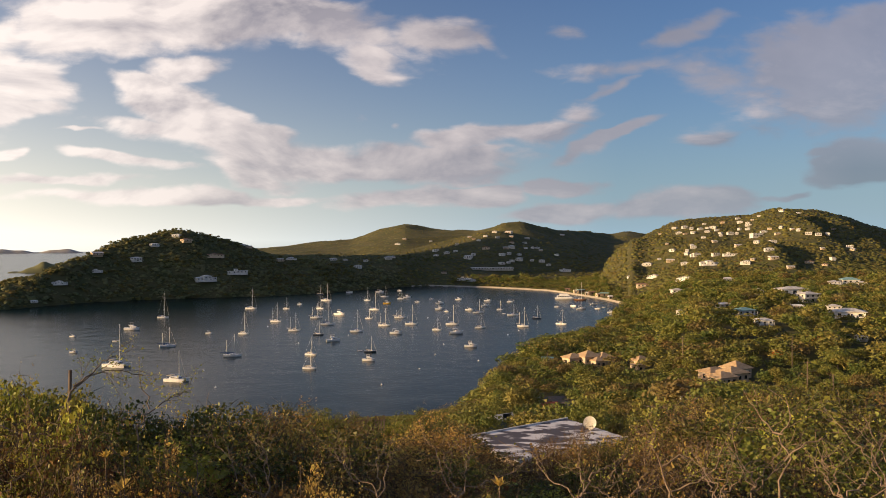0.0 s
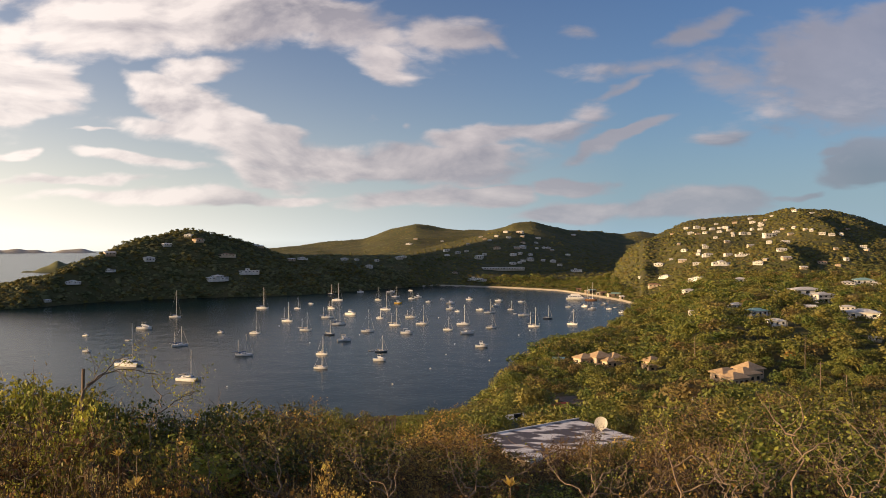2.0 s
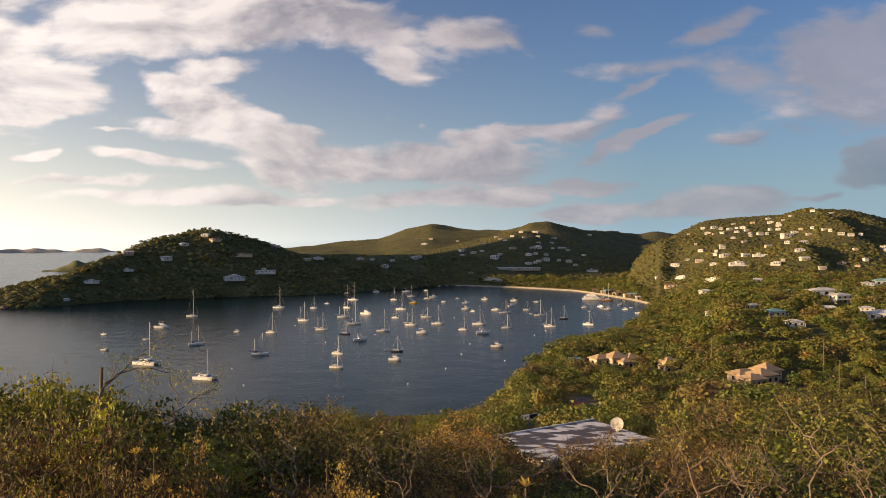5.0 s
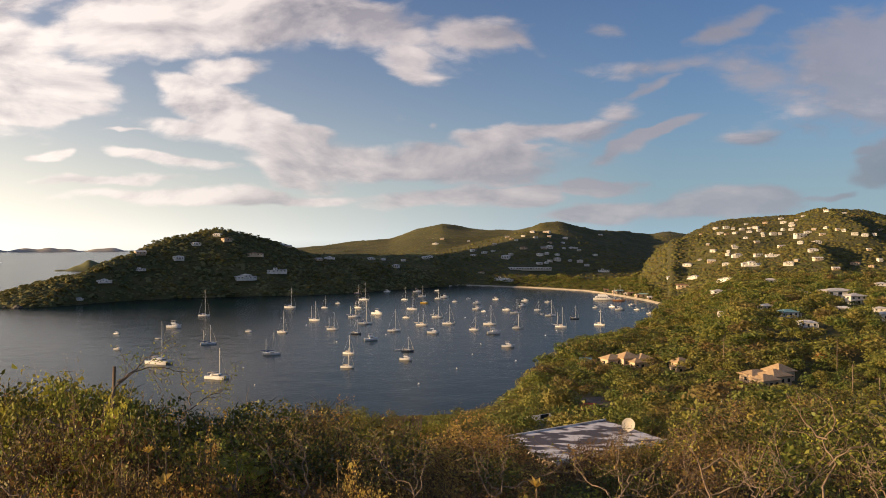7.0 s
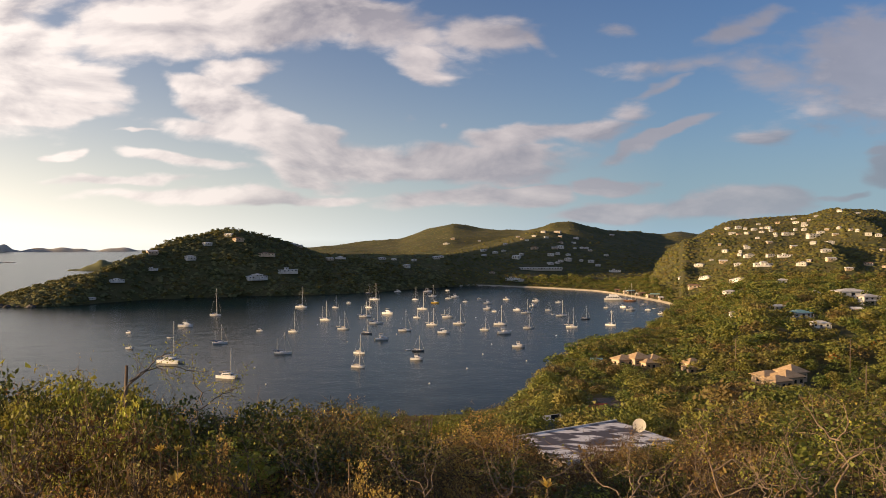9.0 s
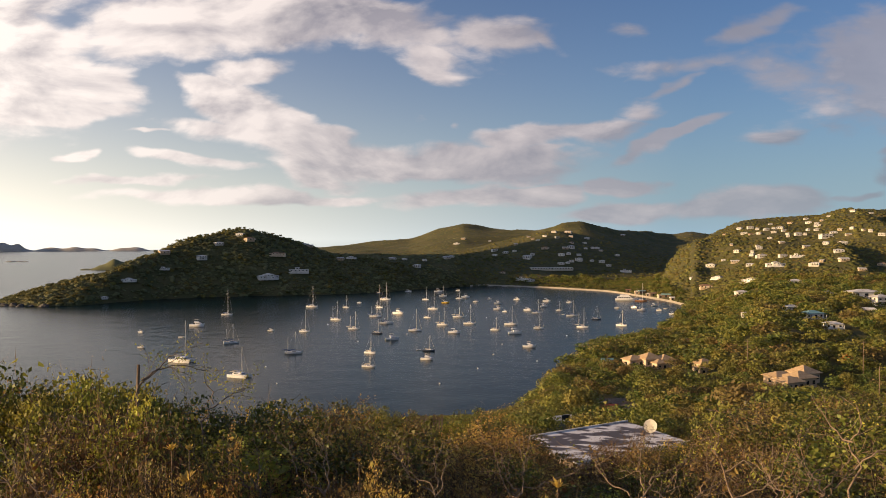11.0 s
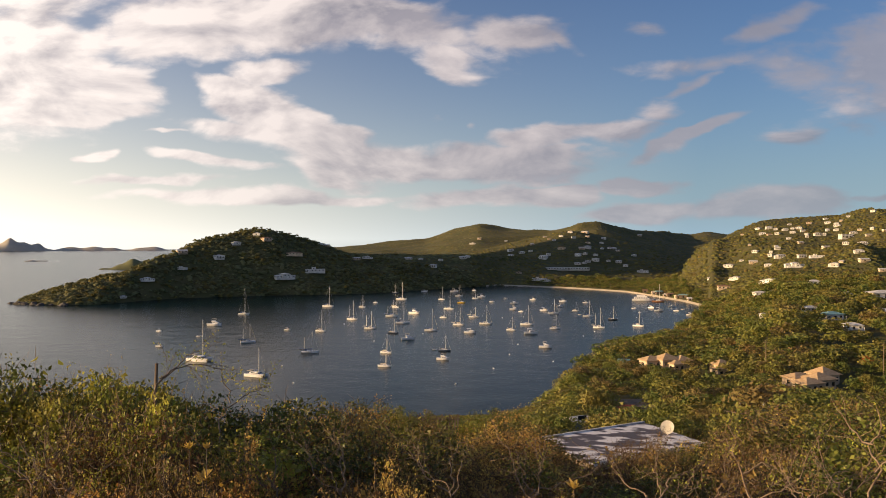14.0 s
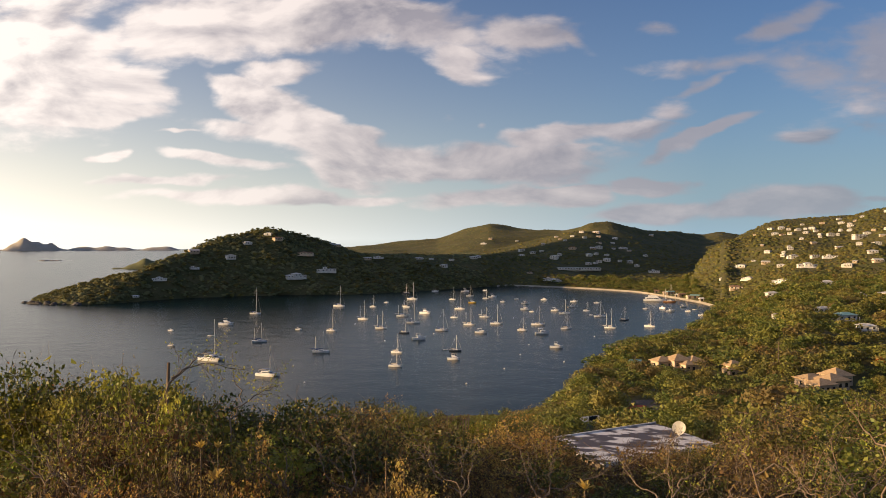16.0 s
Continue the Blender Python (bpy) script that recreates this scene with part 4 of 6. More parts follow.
def motor_boat(x, y, L, turn, kind="m"):
    L = max(L, 4.5)
    B, free = L * 0.33, 0.13 * L
    label = {"m": "small white motorboat with an open cockpit on a mooring", "c": "white cabin cruiser with a flybridge on a mooring", "y": "yellow-hulled motorboat with a small cabin"}[kind]
    top = boat_top("motorboat", label, "motorboat", x, y, turn)
    part("hull", hull_mesh(L, B, free, 0.35, 0.92, 0.5), M_HULL_YELLOW if kind == "y" else M_HULL, top)
    bm = bmesh.new()
    cabin(bm, -0.12 * L, 0.33 * L, B * 0.36, free, free * 1.9)
    cb = part("cabin", bm, M_HULL, top)
    bm = bmesh.new()
    cabin(bm, -0.08 * L, 0.27 * L, B * 0.355, free * 1.35, free * 1.72)
    part("windscreen", bm, M_GLASS, cb)
    if kind == "c":
        bm = bmesh.new()
        cabin(bm, -0.2 * L, 0.12 * L, B * 0.3, free * 1.9, free * 2.5)
        fb = part("flybridge", bm, M_HULL, top)
        for px in (-0.17, 0.06):
            for s_ in (-1, 1):
                bm = bmesh.new()
                pole(bm, (px * L, s_ * B * 0.24, free * 2.4), (px * L, s_ * B * 0.24, free * 3.4), 0.03, 0.03, 4)
                part("support", bm, M_ALU, fb)
        part("bimini_top", box_mesh("bimini_top", -0.2 * L, -B * 0.3, free * 3.4, 0.1 * L, B * 0.3, free * 3.48, mat=M_CANVAS_TAN), None, fb)
    else:
        for px in (-0.25, 0.02):
            for s_ in (-1, 1):
                bm = bmesh.new()
                pole(bm, (px * L, s_ * B * 0.3, free), (px * L, s_ * B * 0.3, free * 2.9), 0.03, 0.03, 4)
                part("support", bm, M_ALU, top)
        part("sun_canopy", box_mesh("sun_canopy", -0.28 * L, -B * 0.34, free * 2.9, 0.05 * L, B * 0.34, free * 3.0, mat=M_HULL), None, top)
    bm = bmesh.new()
    cabin(bm, -0.55 * L, -0.47 * L, B * 0.12, free * 0.2, free * 1.5)
    part("outboard_motor", bm, M_HULL_DARK, top)
    return top


def catamaran(x, y, L, mast, turn):
    top = boat_top("catamaran", "white sailing catamaran with a broad cabin at its mooring", "catamaran", x, y, turn)
    B = L * 0.5
    for s_ in (-1, 1):
        bm = hull_mesh(L, L * 0.14, L * 0.11, 0.4, 0.8, 0.3)
        bmesh.ops.translate(bm, verts=bm.verts, vec=(0, s_ * B * 0.4, 0))
        part("hull", bm, M_HULL, top)
    part("bridge_deck", box_mesh("bridge_deck", -0.42 * L, -B * 0.4, L * 0.07, 0.22 * L, B * 0.4, L * 0.115, mat=M_HULL), None, top)
    bm = bmesh.new()
    cabin(bm, -0.25 * L, 0.2 * L, B * 0.36, L * 0.11, L * 0.21)
    cb = part("cabin", bm, M_HULL, top)
    bm = bmesh.new()
    cabin(bm, -0.2 * L, 0.19 * L, B * 0.362, L * 0.145, L * 0.185)
    part("cabin_window", bm, M_GLASS, cb)
    part("bimini_top", box_mesh("bimini_top", -0.42 * L, -B * 0.3, L * 0.24, -0.2 * L, B * 0.3, L * 0.25, mat=M_CANVAS_TAN), None, top)
    for px in (-0.41, -0.22):
        for s_ in (-1, 1):
            bm = bmesh.new()
            pole(bm, (px * L, s_ * B * 0.28, L * 0.11), (px * L, s_ * B * 0.28, L * 0.24), 0.03, 0.03, 4)
            part("support", bm, M_ALU, top)
    bm = bmesh.new()
    pole(bm, (0.12 * L, 0, L * 0.2), (0.12 * L, 0, mast), 0.2, 0.15)
    ms = part("mast", bm, M_ALU, top)
    bm = bmesh.new()
    pole(bm, (0.1 * L, 0, L * 0.3), (-0.3 * L, 0, L * 0.3), 0.24, 0.14, 8)
    part("furled_sail", bm, M_CANVAS, ms)
    bm = bmesh.new()
    pole(bm, (0.46 * L, 0, L * 0.11), (0.13 * L, 0, mast * 0.95), 0.05, 0.03, 4)
    part("furled_headsail", bm, M_CANVAS_TAN, top)
    return top


def dinghy(x, y, L, turn):
    top = boat_top("dinghy", "small open dinghy lying beside the moored boats", "dinghy", x, y, turn)
    L = max(L, 3.0)
    part("hull", hull_mesh(L, L * 0.45, L * 0.13, 0.2, 0.95, 0.3, 8), M_HULL, top)
    part("thwart", box_mesh("thwart", -0.15 * L, -0.18 * L, L * 0.132, 0.0, 0.18 * L, L * 0.15, mat=M_WOOD), None, top)
    bm = bmesh.new()
    cabin(bm, -0.56 * L, -0.45 * L, 0.06 * L, 0.05 * L, 0.25 * L)
    part("outboard_motor", bm, M_HULL_DARK, top)
    return top


def ferry(x, y, L, turn):
    top = boat_top("ferry", "cream two-decked passenger ferry lying off the beach", "ferry", x, y, turn)
    B, free = L * 0.26, 1.6
    part("hull", hull_mesh(L, B, free, 0.8, 0.95, 0.5), M_HULL, top)
    bm = bmesh.new()
    cabin(bm, -0.42 * L, 0.3 * L, B * 0.42, free, free + 2.3, 0.9)
    dk = part("main_deckhouse", bm, M_HULL, top)
    bm = bmesh.new()
    for i in range(7):
        for s_ in (-1, 1):
            box(bm, -0.36 * L + i * 0.075 * L, s_ * B * 0.4 - 0.06, free + 0.9, -0.31 * L + i * 0.075 * L, s_ * B * 0.4 + 0.06, free + 1.7)
    part("window_row", bm, M_GLASS, dk)
    bm = bmesh.new()
    cabin(bm, -0.3 * L, 0.16 * L, B * 0.34, free + 2.3, free + 4.2, 0.9)
    part("wheelhouse", bm, M_HULL, top)
    return top


BOATS_WEST = [('s', -223, 650, 9.5, 21.9), ('s', -172, 732, 11.5, 19.3), ('k', -160, 474, 9.3, 11.4), ('s', -131, 536, 7.7, 14.5), ('m', -155, 540, 4.7, 0), ('k', -112, 434, 9.8, 11.8), ('k', -126, 616, 9.2, 14.8), ('s', -140, 729, 6.5, 11.3), ('k', -101, 555, 8.4, 12.5),
              ('m', -137, 781, 4.9, 0), ('s', -71, 438, 7.1, 10.4), ('s', -64, 391, 7.0, 9.5)]
BOATS_MIDDLE = [('d', -81, 530, 7.3, 9.6), ('k', -100, 645, 10.0, 11.8), ('k', -110, 731, 7.7, 8.7), ('s', -118, 827, 11.6, 17.9), ('s', -84, 594, 10.4, 17.0), ('c', -67, 498, 8.7, 0), ('c', -85, 671, 10.3, 0), ('s', -58, 548, 9.2, 14.9), ('s', -77, 830, 7.5, 13.3), ('s', -58, 639, 6.3, 7.7),
                ('s', -60, 717, 10.0, 15.4), ('k', -42, 586, 8.9, 12.6), ('m', -74, 956, 10.0, 0), ('s', -63, 881, 8.6, 12.2), ('y', -54, 788, 7.7, 0), ('m', -109, 953, 8.0, 0)]
BOATS_NEAR = [('d', -139, 921, 7.7, 11.0), ('s', -44, 849, 7.1, 10.0), ('c', -38, 866, 9.0, 0), ('m', -52, 979, 5.4, 0), ('m', -25, 804, 5.6, 0), ('k', -34, 646, 9.0, 8.3), ('s', -23, 595, 9.5, 14.4), ('m', -31, 537, 8.2, 0), ('d', -40, 449, 7.0, 8.9), ('i', -46, 453, 3.0, 0), ('c', -38, 417, 6.8, 0),
              ('t', -117, 358, 10.4, 13.6), ('t', -160, 400, 13.0, 21.0), ('m', -238, 524, 4.5, 0), ('m', -204, 450, 4.8, 0), ('c', -215, 564, 10.9, 0), ('i', -200, 499, 4.5, 0)]
BOATS_EAST = [('m', -12, 843, 4.7, 0), ('c', -3, 785, 8.2, 0), ('c', -3, 721, 8.0, 0), ('s', -4, 556, 7.0, 9.2), ('s', 7, 593, 9.9, 14.4), ('m', 9, 537, 9.3, 0), ('c', 16, 470, 7.5, 0), ('m', 3, 699, 4.5, 0), ('c', 16, 837, 7.0, 0), ('m', 23, 712, 7.4, 0), ('s', 30, 686, 9.5, 11.9), ('m', 45, 817, 7.9, 0),
              ('m', 39, 755, 7.3, 0), ('s', 26, 569, 7.5, 10.5), ('s', 50, 714, 6.0, 8.4), ('i', 51, 677, 3.0, 0), ('s', 57, 663, 9.2, 12.9), ('m', 66, 804, 5.6, 0)]
BOATS_BEACH = [('k', 57, 578, 8.5, 14.1), ('d', 73, 636, 7.5, 10.6), ('m', 104, 742, 5.2, 0), ('f', 127, 840, 23, 0), ('g', 139, 826, 12.5, 18.1), ('m', 120, 749, 6.3, 0), ('m', 122, 720, 8.1, 0), ('s', 86, 592, 8.3, 11.2), ('i', 103, 702, 3.0, 0), ('m', 142, 769, 6.5, 0), ('i', 146, 739, 3.7, 0),
               ('m', 137, 721, 5.1, 0), ('m', 141, 684, 5.8, 0), ('m', 139, 637, 4.5, 0)]
brng = np.random.RandomState(5)
for kind, x, y, L, mast in BOATS_WEST + BOATS_MIDDLE + BOATS_NEAR + BOATS_EAST + BOATS_BEACH:
    turn = brng.normal(-8, 14)
    if kind in "skdg":
        sailing_boat(x, y, L, mast, turn, kind)
    elif kind in "mcy":
        motor_boat(x, y, L, turn, kind)
    elif kind == "t":
        catamaran(x, y, L, mast, -18)
    elif kind == "f":
        ferry(x, y, L, -6)
    else:
        dinghy(x, y, L, turn)
BUOYS = [(-11.9, 643), (0.4, 481.3), (-4.2, 438.5), (41.9, 526.8), (51.5, 553.2), (-113.8, 387.2), (-95.7, 342.2), (-11.3, 390), (-26.2, 347.6), (-86.5, 487.8), (18.1, 415.9), (60.4, 662.8), (-90.5, 627.7), (-61.3, 528.1), (-64.7, 734.5), (-125.4, 583)]
bm = bmesh.new()
bmesh.ops.create_uvsphere(bm, u_segments=12, v_segments=8, radius=0.42)
bmesh.ops.scale(bm, verts=bm.verts, vec=(1, 1, 0.85))
pole(bm, (0, 0, 0.3), (0, 0, 0.5), 0.08)
BUOY = bpy.data.meshes.new("mooring_buoy")
bm.to_mesh(BUOY)
bm.free()
BUOY.materials.append(M_HULL)
for x, y in BUOYS:
    ob = tagged(new("mooring_buoy", BUOY), "round white mooring buoy floating on the bay", "buoy", group="mooring buoys")
    ob.matrix_basis = pose(x, y, 0.12)


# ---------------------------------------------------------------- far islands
# distance haze is put into the pale colour and the translucency
M_ISLAND = material("haze_pale_island", 0.9, color=(0.78, 0.71, 0.60), color2=(0.66, 0.60, 0.50), scale=0.02, bump=1.0, bump_scale=0.05, translucent=0.4)


def island(name, label, x, y, length, height, width, seed, cover=None):
    """A low wooded island: a ridge of uneven height rising out of the sea."""
    u, v = np.meshgrid(np.linspace(-1, 1, 41), np.linspace(-1, 1, 13), indexing="ij")
    ph = seed * 1.7
    crest = (0.55 + 0.3 * np.sin(u * 3.1 + ph) + 0.15 * np.sin(u * 7.3 + ph * 2) + 0.08 * np.sin(u * 17 + ph * 3)) * np.clip(1 - np.abs(u) ** 3, 0, 1)
    z = height * crest * np.clip(1 - v * v, 0, 1) ** 0.8 - 0.8
    a = math.radians(-math.degrees(math.atan2(x, y)))
    X, Y = u * length / 2, v * width / 2
    V = np.stack([x + X * math.cos(a) - Y * math.sin(a), y + X * math.sin(a) + Y * math.cos(a), z], -1).reshape(-1, 3)
    i, j = np.meshgrid(np.arange(40), np.arange(12), indexing="ij")
    Fs = np.stack([i * 13 + j, (i + 1) * 13 + j, (i + 1) * 13 + j + 1, i * 13 + j + 1], -1).reshape(-1, 4)
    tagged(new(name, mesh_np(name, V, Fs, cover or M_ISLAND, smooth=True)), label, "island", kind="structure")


def polar(az, r):
    return r * math.sin(radians(az)), r * math.cos(radians(az))


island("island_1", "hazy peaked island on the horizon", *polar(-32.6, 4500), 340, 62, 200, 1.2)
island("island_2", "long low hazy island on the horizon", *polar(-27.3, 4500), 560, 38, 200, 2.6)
island("island_3", "wooded islet beyond the point", *polar(-25.6, 1790), 160, 21, 110, 0.92, M_LEAF_POINT)
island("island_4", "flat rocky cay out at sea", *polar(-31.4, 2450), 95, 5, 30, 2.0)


# ---------------------------------------------------------------- the flat-roofed house below the camera
def peeling_roof_material():
    m = material("peeling_white_roof_paint", 0.75, color=(0.80, 0.77, 0.74), color2=(0.11, 0.10, 0.11), scale=0.75, detail=10, lo=0.45, hi=0.53, bump=0.02, bump_scale=6)
    nt = m.node_tree
    tex = [n for n in nt.nodes if n.type == "TEX_NOISE"][0]
    mp = nt.nodes.new("ShaderNodeMapping")
    mp.inputs["Rotation"].default_value, mp.inputs["Scale"].default_value = (0, 0, radians(-25)), (0.6, 1.3, 1)
    geo = [n for n in nt.nodes if n.type == "NEW_GEOMETRY"][0]
    nt.links.new(geo.outputs["Position"], mp.inputs["Vector"])
    nt.links.new(mp.outputs[0], tex.inputs["Vector"])
    return m


M_PEELING = peeling_roof_material()
M_DISH = material("cream_dish_paint", 0.5, color=(0.80, 0.76, 0.66), color2=(0.74, 0.69, 0.58), scale=2.0)
M_RED = material("red_sheet_roof", 0.6, color=(0.20, 0.045, 0.035), color2=(0.13, 0.05, 0.04), scale=1.0)
M_GREY_ROOF = material("weathered_grey_roof", 0.7, color=(0.36, 0.38, 0.42), color2=(0.26, 0.26, 0.28), scale=1.0)
M_TIMBER = material("weathered_timber", 0.85, color=(0.14, 0.10, 0.07), color2=(0.22, 0.17, 0.12), scale=2.0)


def flat_house():
    top = tagged(new("bungalow"), "bungalow with a flat white roof whose paint is peeling", "house")
    top.matrix_basis = pose(9.5, 72.2, 41.0, 0, 0, 36)
    bm = bmesh.new()
    box(bm, -6.2, -2.8, -2, 6.0, 4.0, 2.95)
    part("wall", bm, M_WALL_CREAM, top)
    bm = bmesh.new()
    vs = [bm.verts.new(c) for c in ((-6.6, -3.2, 2.95), (6.4, -3.2, 2.95), (6.4, 4.4, 2.95), (-6.6, 4.4, 2.95), (-6.6, -3.2, 3.1), (6.4, -3.2, 3.1), (6.4, 4.4, 3.45), (-6.6, 4.4, 3.45))]
    for f in ((3, 2, 1, 0), (4, 5, 6, 7), (0, 1, 5, 4), (1, 2, 6, 5), (2, 3, 7, 6), (3, 0, 4, 7)):
        bm.faces.new([vs[i] for i in f])
    rf_ = part("roof", bm, M_PEELING, top, "flat white roof with dark peeling streaks")
    for name, c in (("edge_board", (-6.75, -3.35, 2.9, 6.55, -3.20, 3.22)), ("edge_board", (-6.75, 4.40, 3.1, 6.55, 4.55, 3.56))):
        part(name, box_mesh(name, *c, mat=M_ROOF_WHITE), None, rf_)
    for x in (-4.5, -1.5, 1.5, 4.5):
        shared("window", WINDOW, top, pose(x, -2.8, 1.0))
    FOOTPRINTS.append((9.5, 72.2, 13.5, 14))


def satellite_dish():
    top = tagged(new("satellite_dish"), "large round cream satellite dish on the bungalow's roof", "satellite dish")
    top.matrix_basis = pose(13.6, 75.4, 44.1)
    bm = bmesh.new()
    rings, seg, R = 5, 28, 0.62
    rows = []
    for k in range(rings + 1):
        q = R * k / rings
        rows.append([bm.verts.new((q * math.cos(i * 2 * math.pi / seg), q * math.sin(i * 2 * math.pi / seg), 0.32 * q * q)) for i in range(seg)] if k else [bm.verts.new((0, 0, 0))])
    for i in range(seg):
        bm.faces.new((rows[0][0], rows[1][i], rows[1][(i + 1) % seg]))
    for a_, b_ in zip(rows[1:], rows[2:]):
        for i in range(seg):
            bm.faces.new((a_[i], b_[i], b_[(i + 1) % seg], a_[(i + 1) % seg]))
    bmesh.ops.solidify(bm, geom=bm.faces[:], thickness=0.03)
    d = part("reflector", bm, M_DISH, top)
    d.matrix_basis = look((0, 0, 0.85), (3.2, 7, -2.0))
    bm = bmesh.new()
    pole(bm, (0, 0.15, -0.6), (0, 0.1, 0.7), 0.06)
    part("post", bm, M_ALU, top)
    bm = bmesh.new()
    pole(bm, (0.05, -0.02, 0.12), (-0.12, -0.8, 0.95), 0.02, 0.02, 4)
    part("feed_arm", bm, M_ALU, top)


def small_building(name, label, x, y, turn, w, d, h, roof, wall=None, rise=0.8, lift=0.0):
    z = float(ground_height(np.array([x]), np.array([y]))[0]) + lift
    top = tagged(new(name), label, "outbuilding")
    top.matrix_basis = pose(x, y, z, 0, 0, turn)
    bm = bmesh.new()
    box(bm, -w / 2, -d / 2, -2.5, w / 2, d / 2, h)
    part("wall", bm, wall or M_WALL_CREAM, top)
    bm = bmesh.new()
    hip_roof(bm, -w / 2, -d / 2, w / 2, d / 2, h + 0.15, rise, 0.4, 0.02)
    part("roof", bm, roof, top)
    shared("door", DOOR, top, pose(0, -d / 2, 0))
    shared("window", WINDOW, top, pose(-w / 2, 0, h - 1.7, 0, 0, 90))
    FOOTPRINTS.append((x, y, w, 16 if y > 300 else 90))


flat_house()
satellite_dish()
small_building("hut", "small hut with a red sheet-metal roof", *polar(7.3, 192), 10, 4.4, 3.4, 2.2, M_RED, M_TIMBER, rise=1.2, lift=-0.6)
small_building("hut", "dark timber hut beside the red-roofed one", *polar(8.5, 196), -20, 5.0, 3.4, 2.2, M_TIMBER, M_TIMBER, lift=0.0)
small_building("boathouse", "low building with a long flat grey roof near the shore", *polar(7.6, 226), 12, 10.0, 5.0, 2.4, M_TIMBER, rise=0.5, lift=-1.2)
small_building("shed", "small white-roofed shed in the scrub", *polar(4.2, 133), 30, 3.2, 2.4, 1.1, M_ROOF_WHITE, rise=0.6, lift=-0.6)
small_building("shed", "shed with a pale grey sheet roof", *polar(17.0, 222), 25, 7.0, 4.5, 2.6, M_GREY_ROOF, lift=0.6)
small_building("pool_house", "little pool house with a teal roof by the villa", *polar(7.3, 356), -10, 4.5, 4.0, 2.4, M_ROOF_TEAL)


def slat_fence(az_, r, top_el, w):
    """A dark timber fence of upright slats on two rails."""
    x, y = polar(az_, r)
    z = float(ground_height(np.array([x]), np.array([y]))[0])
    h = EYE + top_el * r - z
    top = tagged(new("slat_fence"), "tall weathered timber fence of upright slats", "fence")
    top.matrix_basis = pose(x, y, z, 0, 0, 8)
    for zr in (h * 0.4, h * 0.9):
        part("rail", box_mesh("rail", -w / 2, 0.0, zr - 0.06, w / 2, 0.06, zr + 0.06, mat=M_TIMBER), None, top)
    me = box_mesh("slat", -0.06, -0.035, -0.8, 0.06, 0.0, h, mat=M_TIMBER)
    for i in range(int(w / 0.19)):
        shared("slat", me, top, pose(-w / 2 + 0.1 + i * 0.19, 0, -0.09 * (i * 7 % 3)))


def water_tank(az_, r, el):
    x, y = polar(az_, r)
    z = float(ground_height(np.array([x]), np.array([y]))[0])
    top = tagged(new("water_tank"), "pale round plastic water tank half hidden in the scrub", "water tank")
    top.matrix_basis = pose(x, y, z)
    h = EYE + el * r - z
    bm = bmesh.new()
    pole(bm, (0, 0, -0.2), (0, 0, h * 0.86), 0.62, 0.62, 20)
    pole(bm, (0, 0, h * 0.86), (0, 0, h * 0.97), 0.62, 0.3, 20)
    part("body", bm, M_TANK, top)
    bm = bmesh.new()
    pole(bm, (0, 0, h * 0.97), (0, 0, h), 0.22, 0.2, 14)
    part("lid", bm, M_CONCRETE, top)
    FOOTPRINTS.append((x, y, 1.6, 12))


M_TANK = material("pale_tank_plastic", 0.5, color=(0.55, 0.54, 0.60), color2=(0.44, 0.43, 0.47), scale=2.0)
slat_fence(-6.4, 58, -0.2155, 4.8)
water_tank(-3.5, 44, -0.246)


def utility_pole(az_, r, h):
    x, y = polar(az_, r)
    z = float(ground_height(np.array([x]), np.array([y]))[0])
    top = tagged(new("utility_pole"), "bare wooden utility pole above the trees", "utility pole")
    top.matrix_basis = pose(x, y, z)
    bm = bmesh.new()
    pole(bm, (0, 0, -1), (0, 0, h), 0.17, 0.12)
    part("pole", bm, M_TIMBER, top)
    bm = bmesh.new()
    pole(bm, (-0.9, 0, h - 0.5), (0.9, 0, h - 0.5), 0.07, 0.07, 4)
    part("cross_arm", bm, M_TIMBER, top)


for a_, r, h in ((16.4, 330, 12), (23.2, 330, 12), (24.1, 250, 13), (25.6, 210, 12)):
    utility_pole(a_, r, h)


# ---------------------------------------------------------------- the beach, its huts, and rocks off the point
def build_beach():
    aa = np.linspace(-2.2, 13.1, 160)
    qq = np.array([-9.0, -3, 0, 2, 4, 6])
    base = along(FAR_SHORE, 1, aa)
    wide = 0.40 + 0.35 * smooth01((aa - 8) / 3)
    R_ = base[:, None] + qq[None] * wide[:, None]
    A_ = np.radians(aa)[:, None] + 0 * R_
    Z_ = np.interp(qq, [-9, 0, 6], [-0.8, 0.35, 1.7])[None] + 0 * R_
    V = np.stack([R_ * np.sin(A_), R_ * np.cos(A_), Z_], -1).reshape(-1, 3)
    i, j = np.meshgrid(np.arange(159), np.arange(5), indexing="ij")
    Fs = np.stack([i * 6 + j, (i + 1) * 6 + j, (i + 1) * 6 + j + 1, i * 6 + j + 1], -1).reshape(-1, 4)[:, ::-1]
    tagged(new("beach", mesh_np("beach", V, Fs, M_SAND, smooth=True)), "narrow curved beach of pale sand at the head of the bay", "beach", kind="structure")


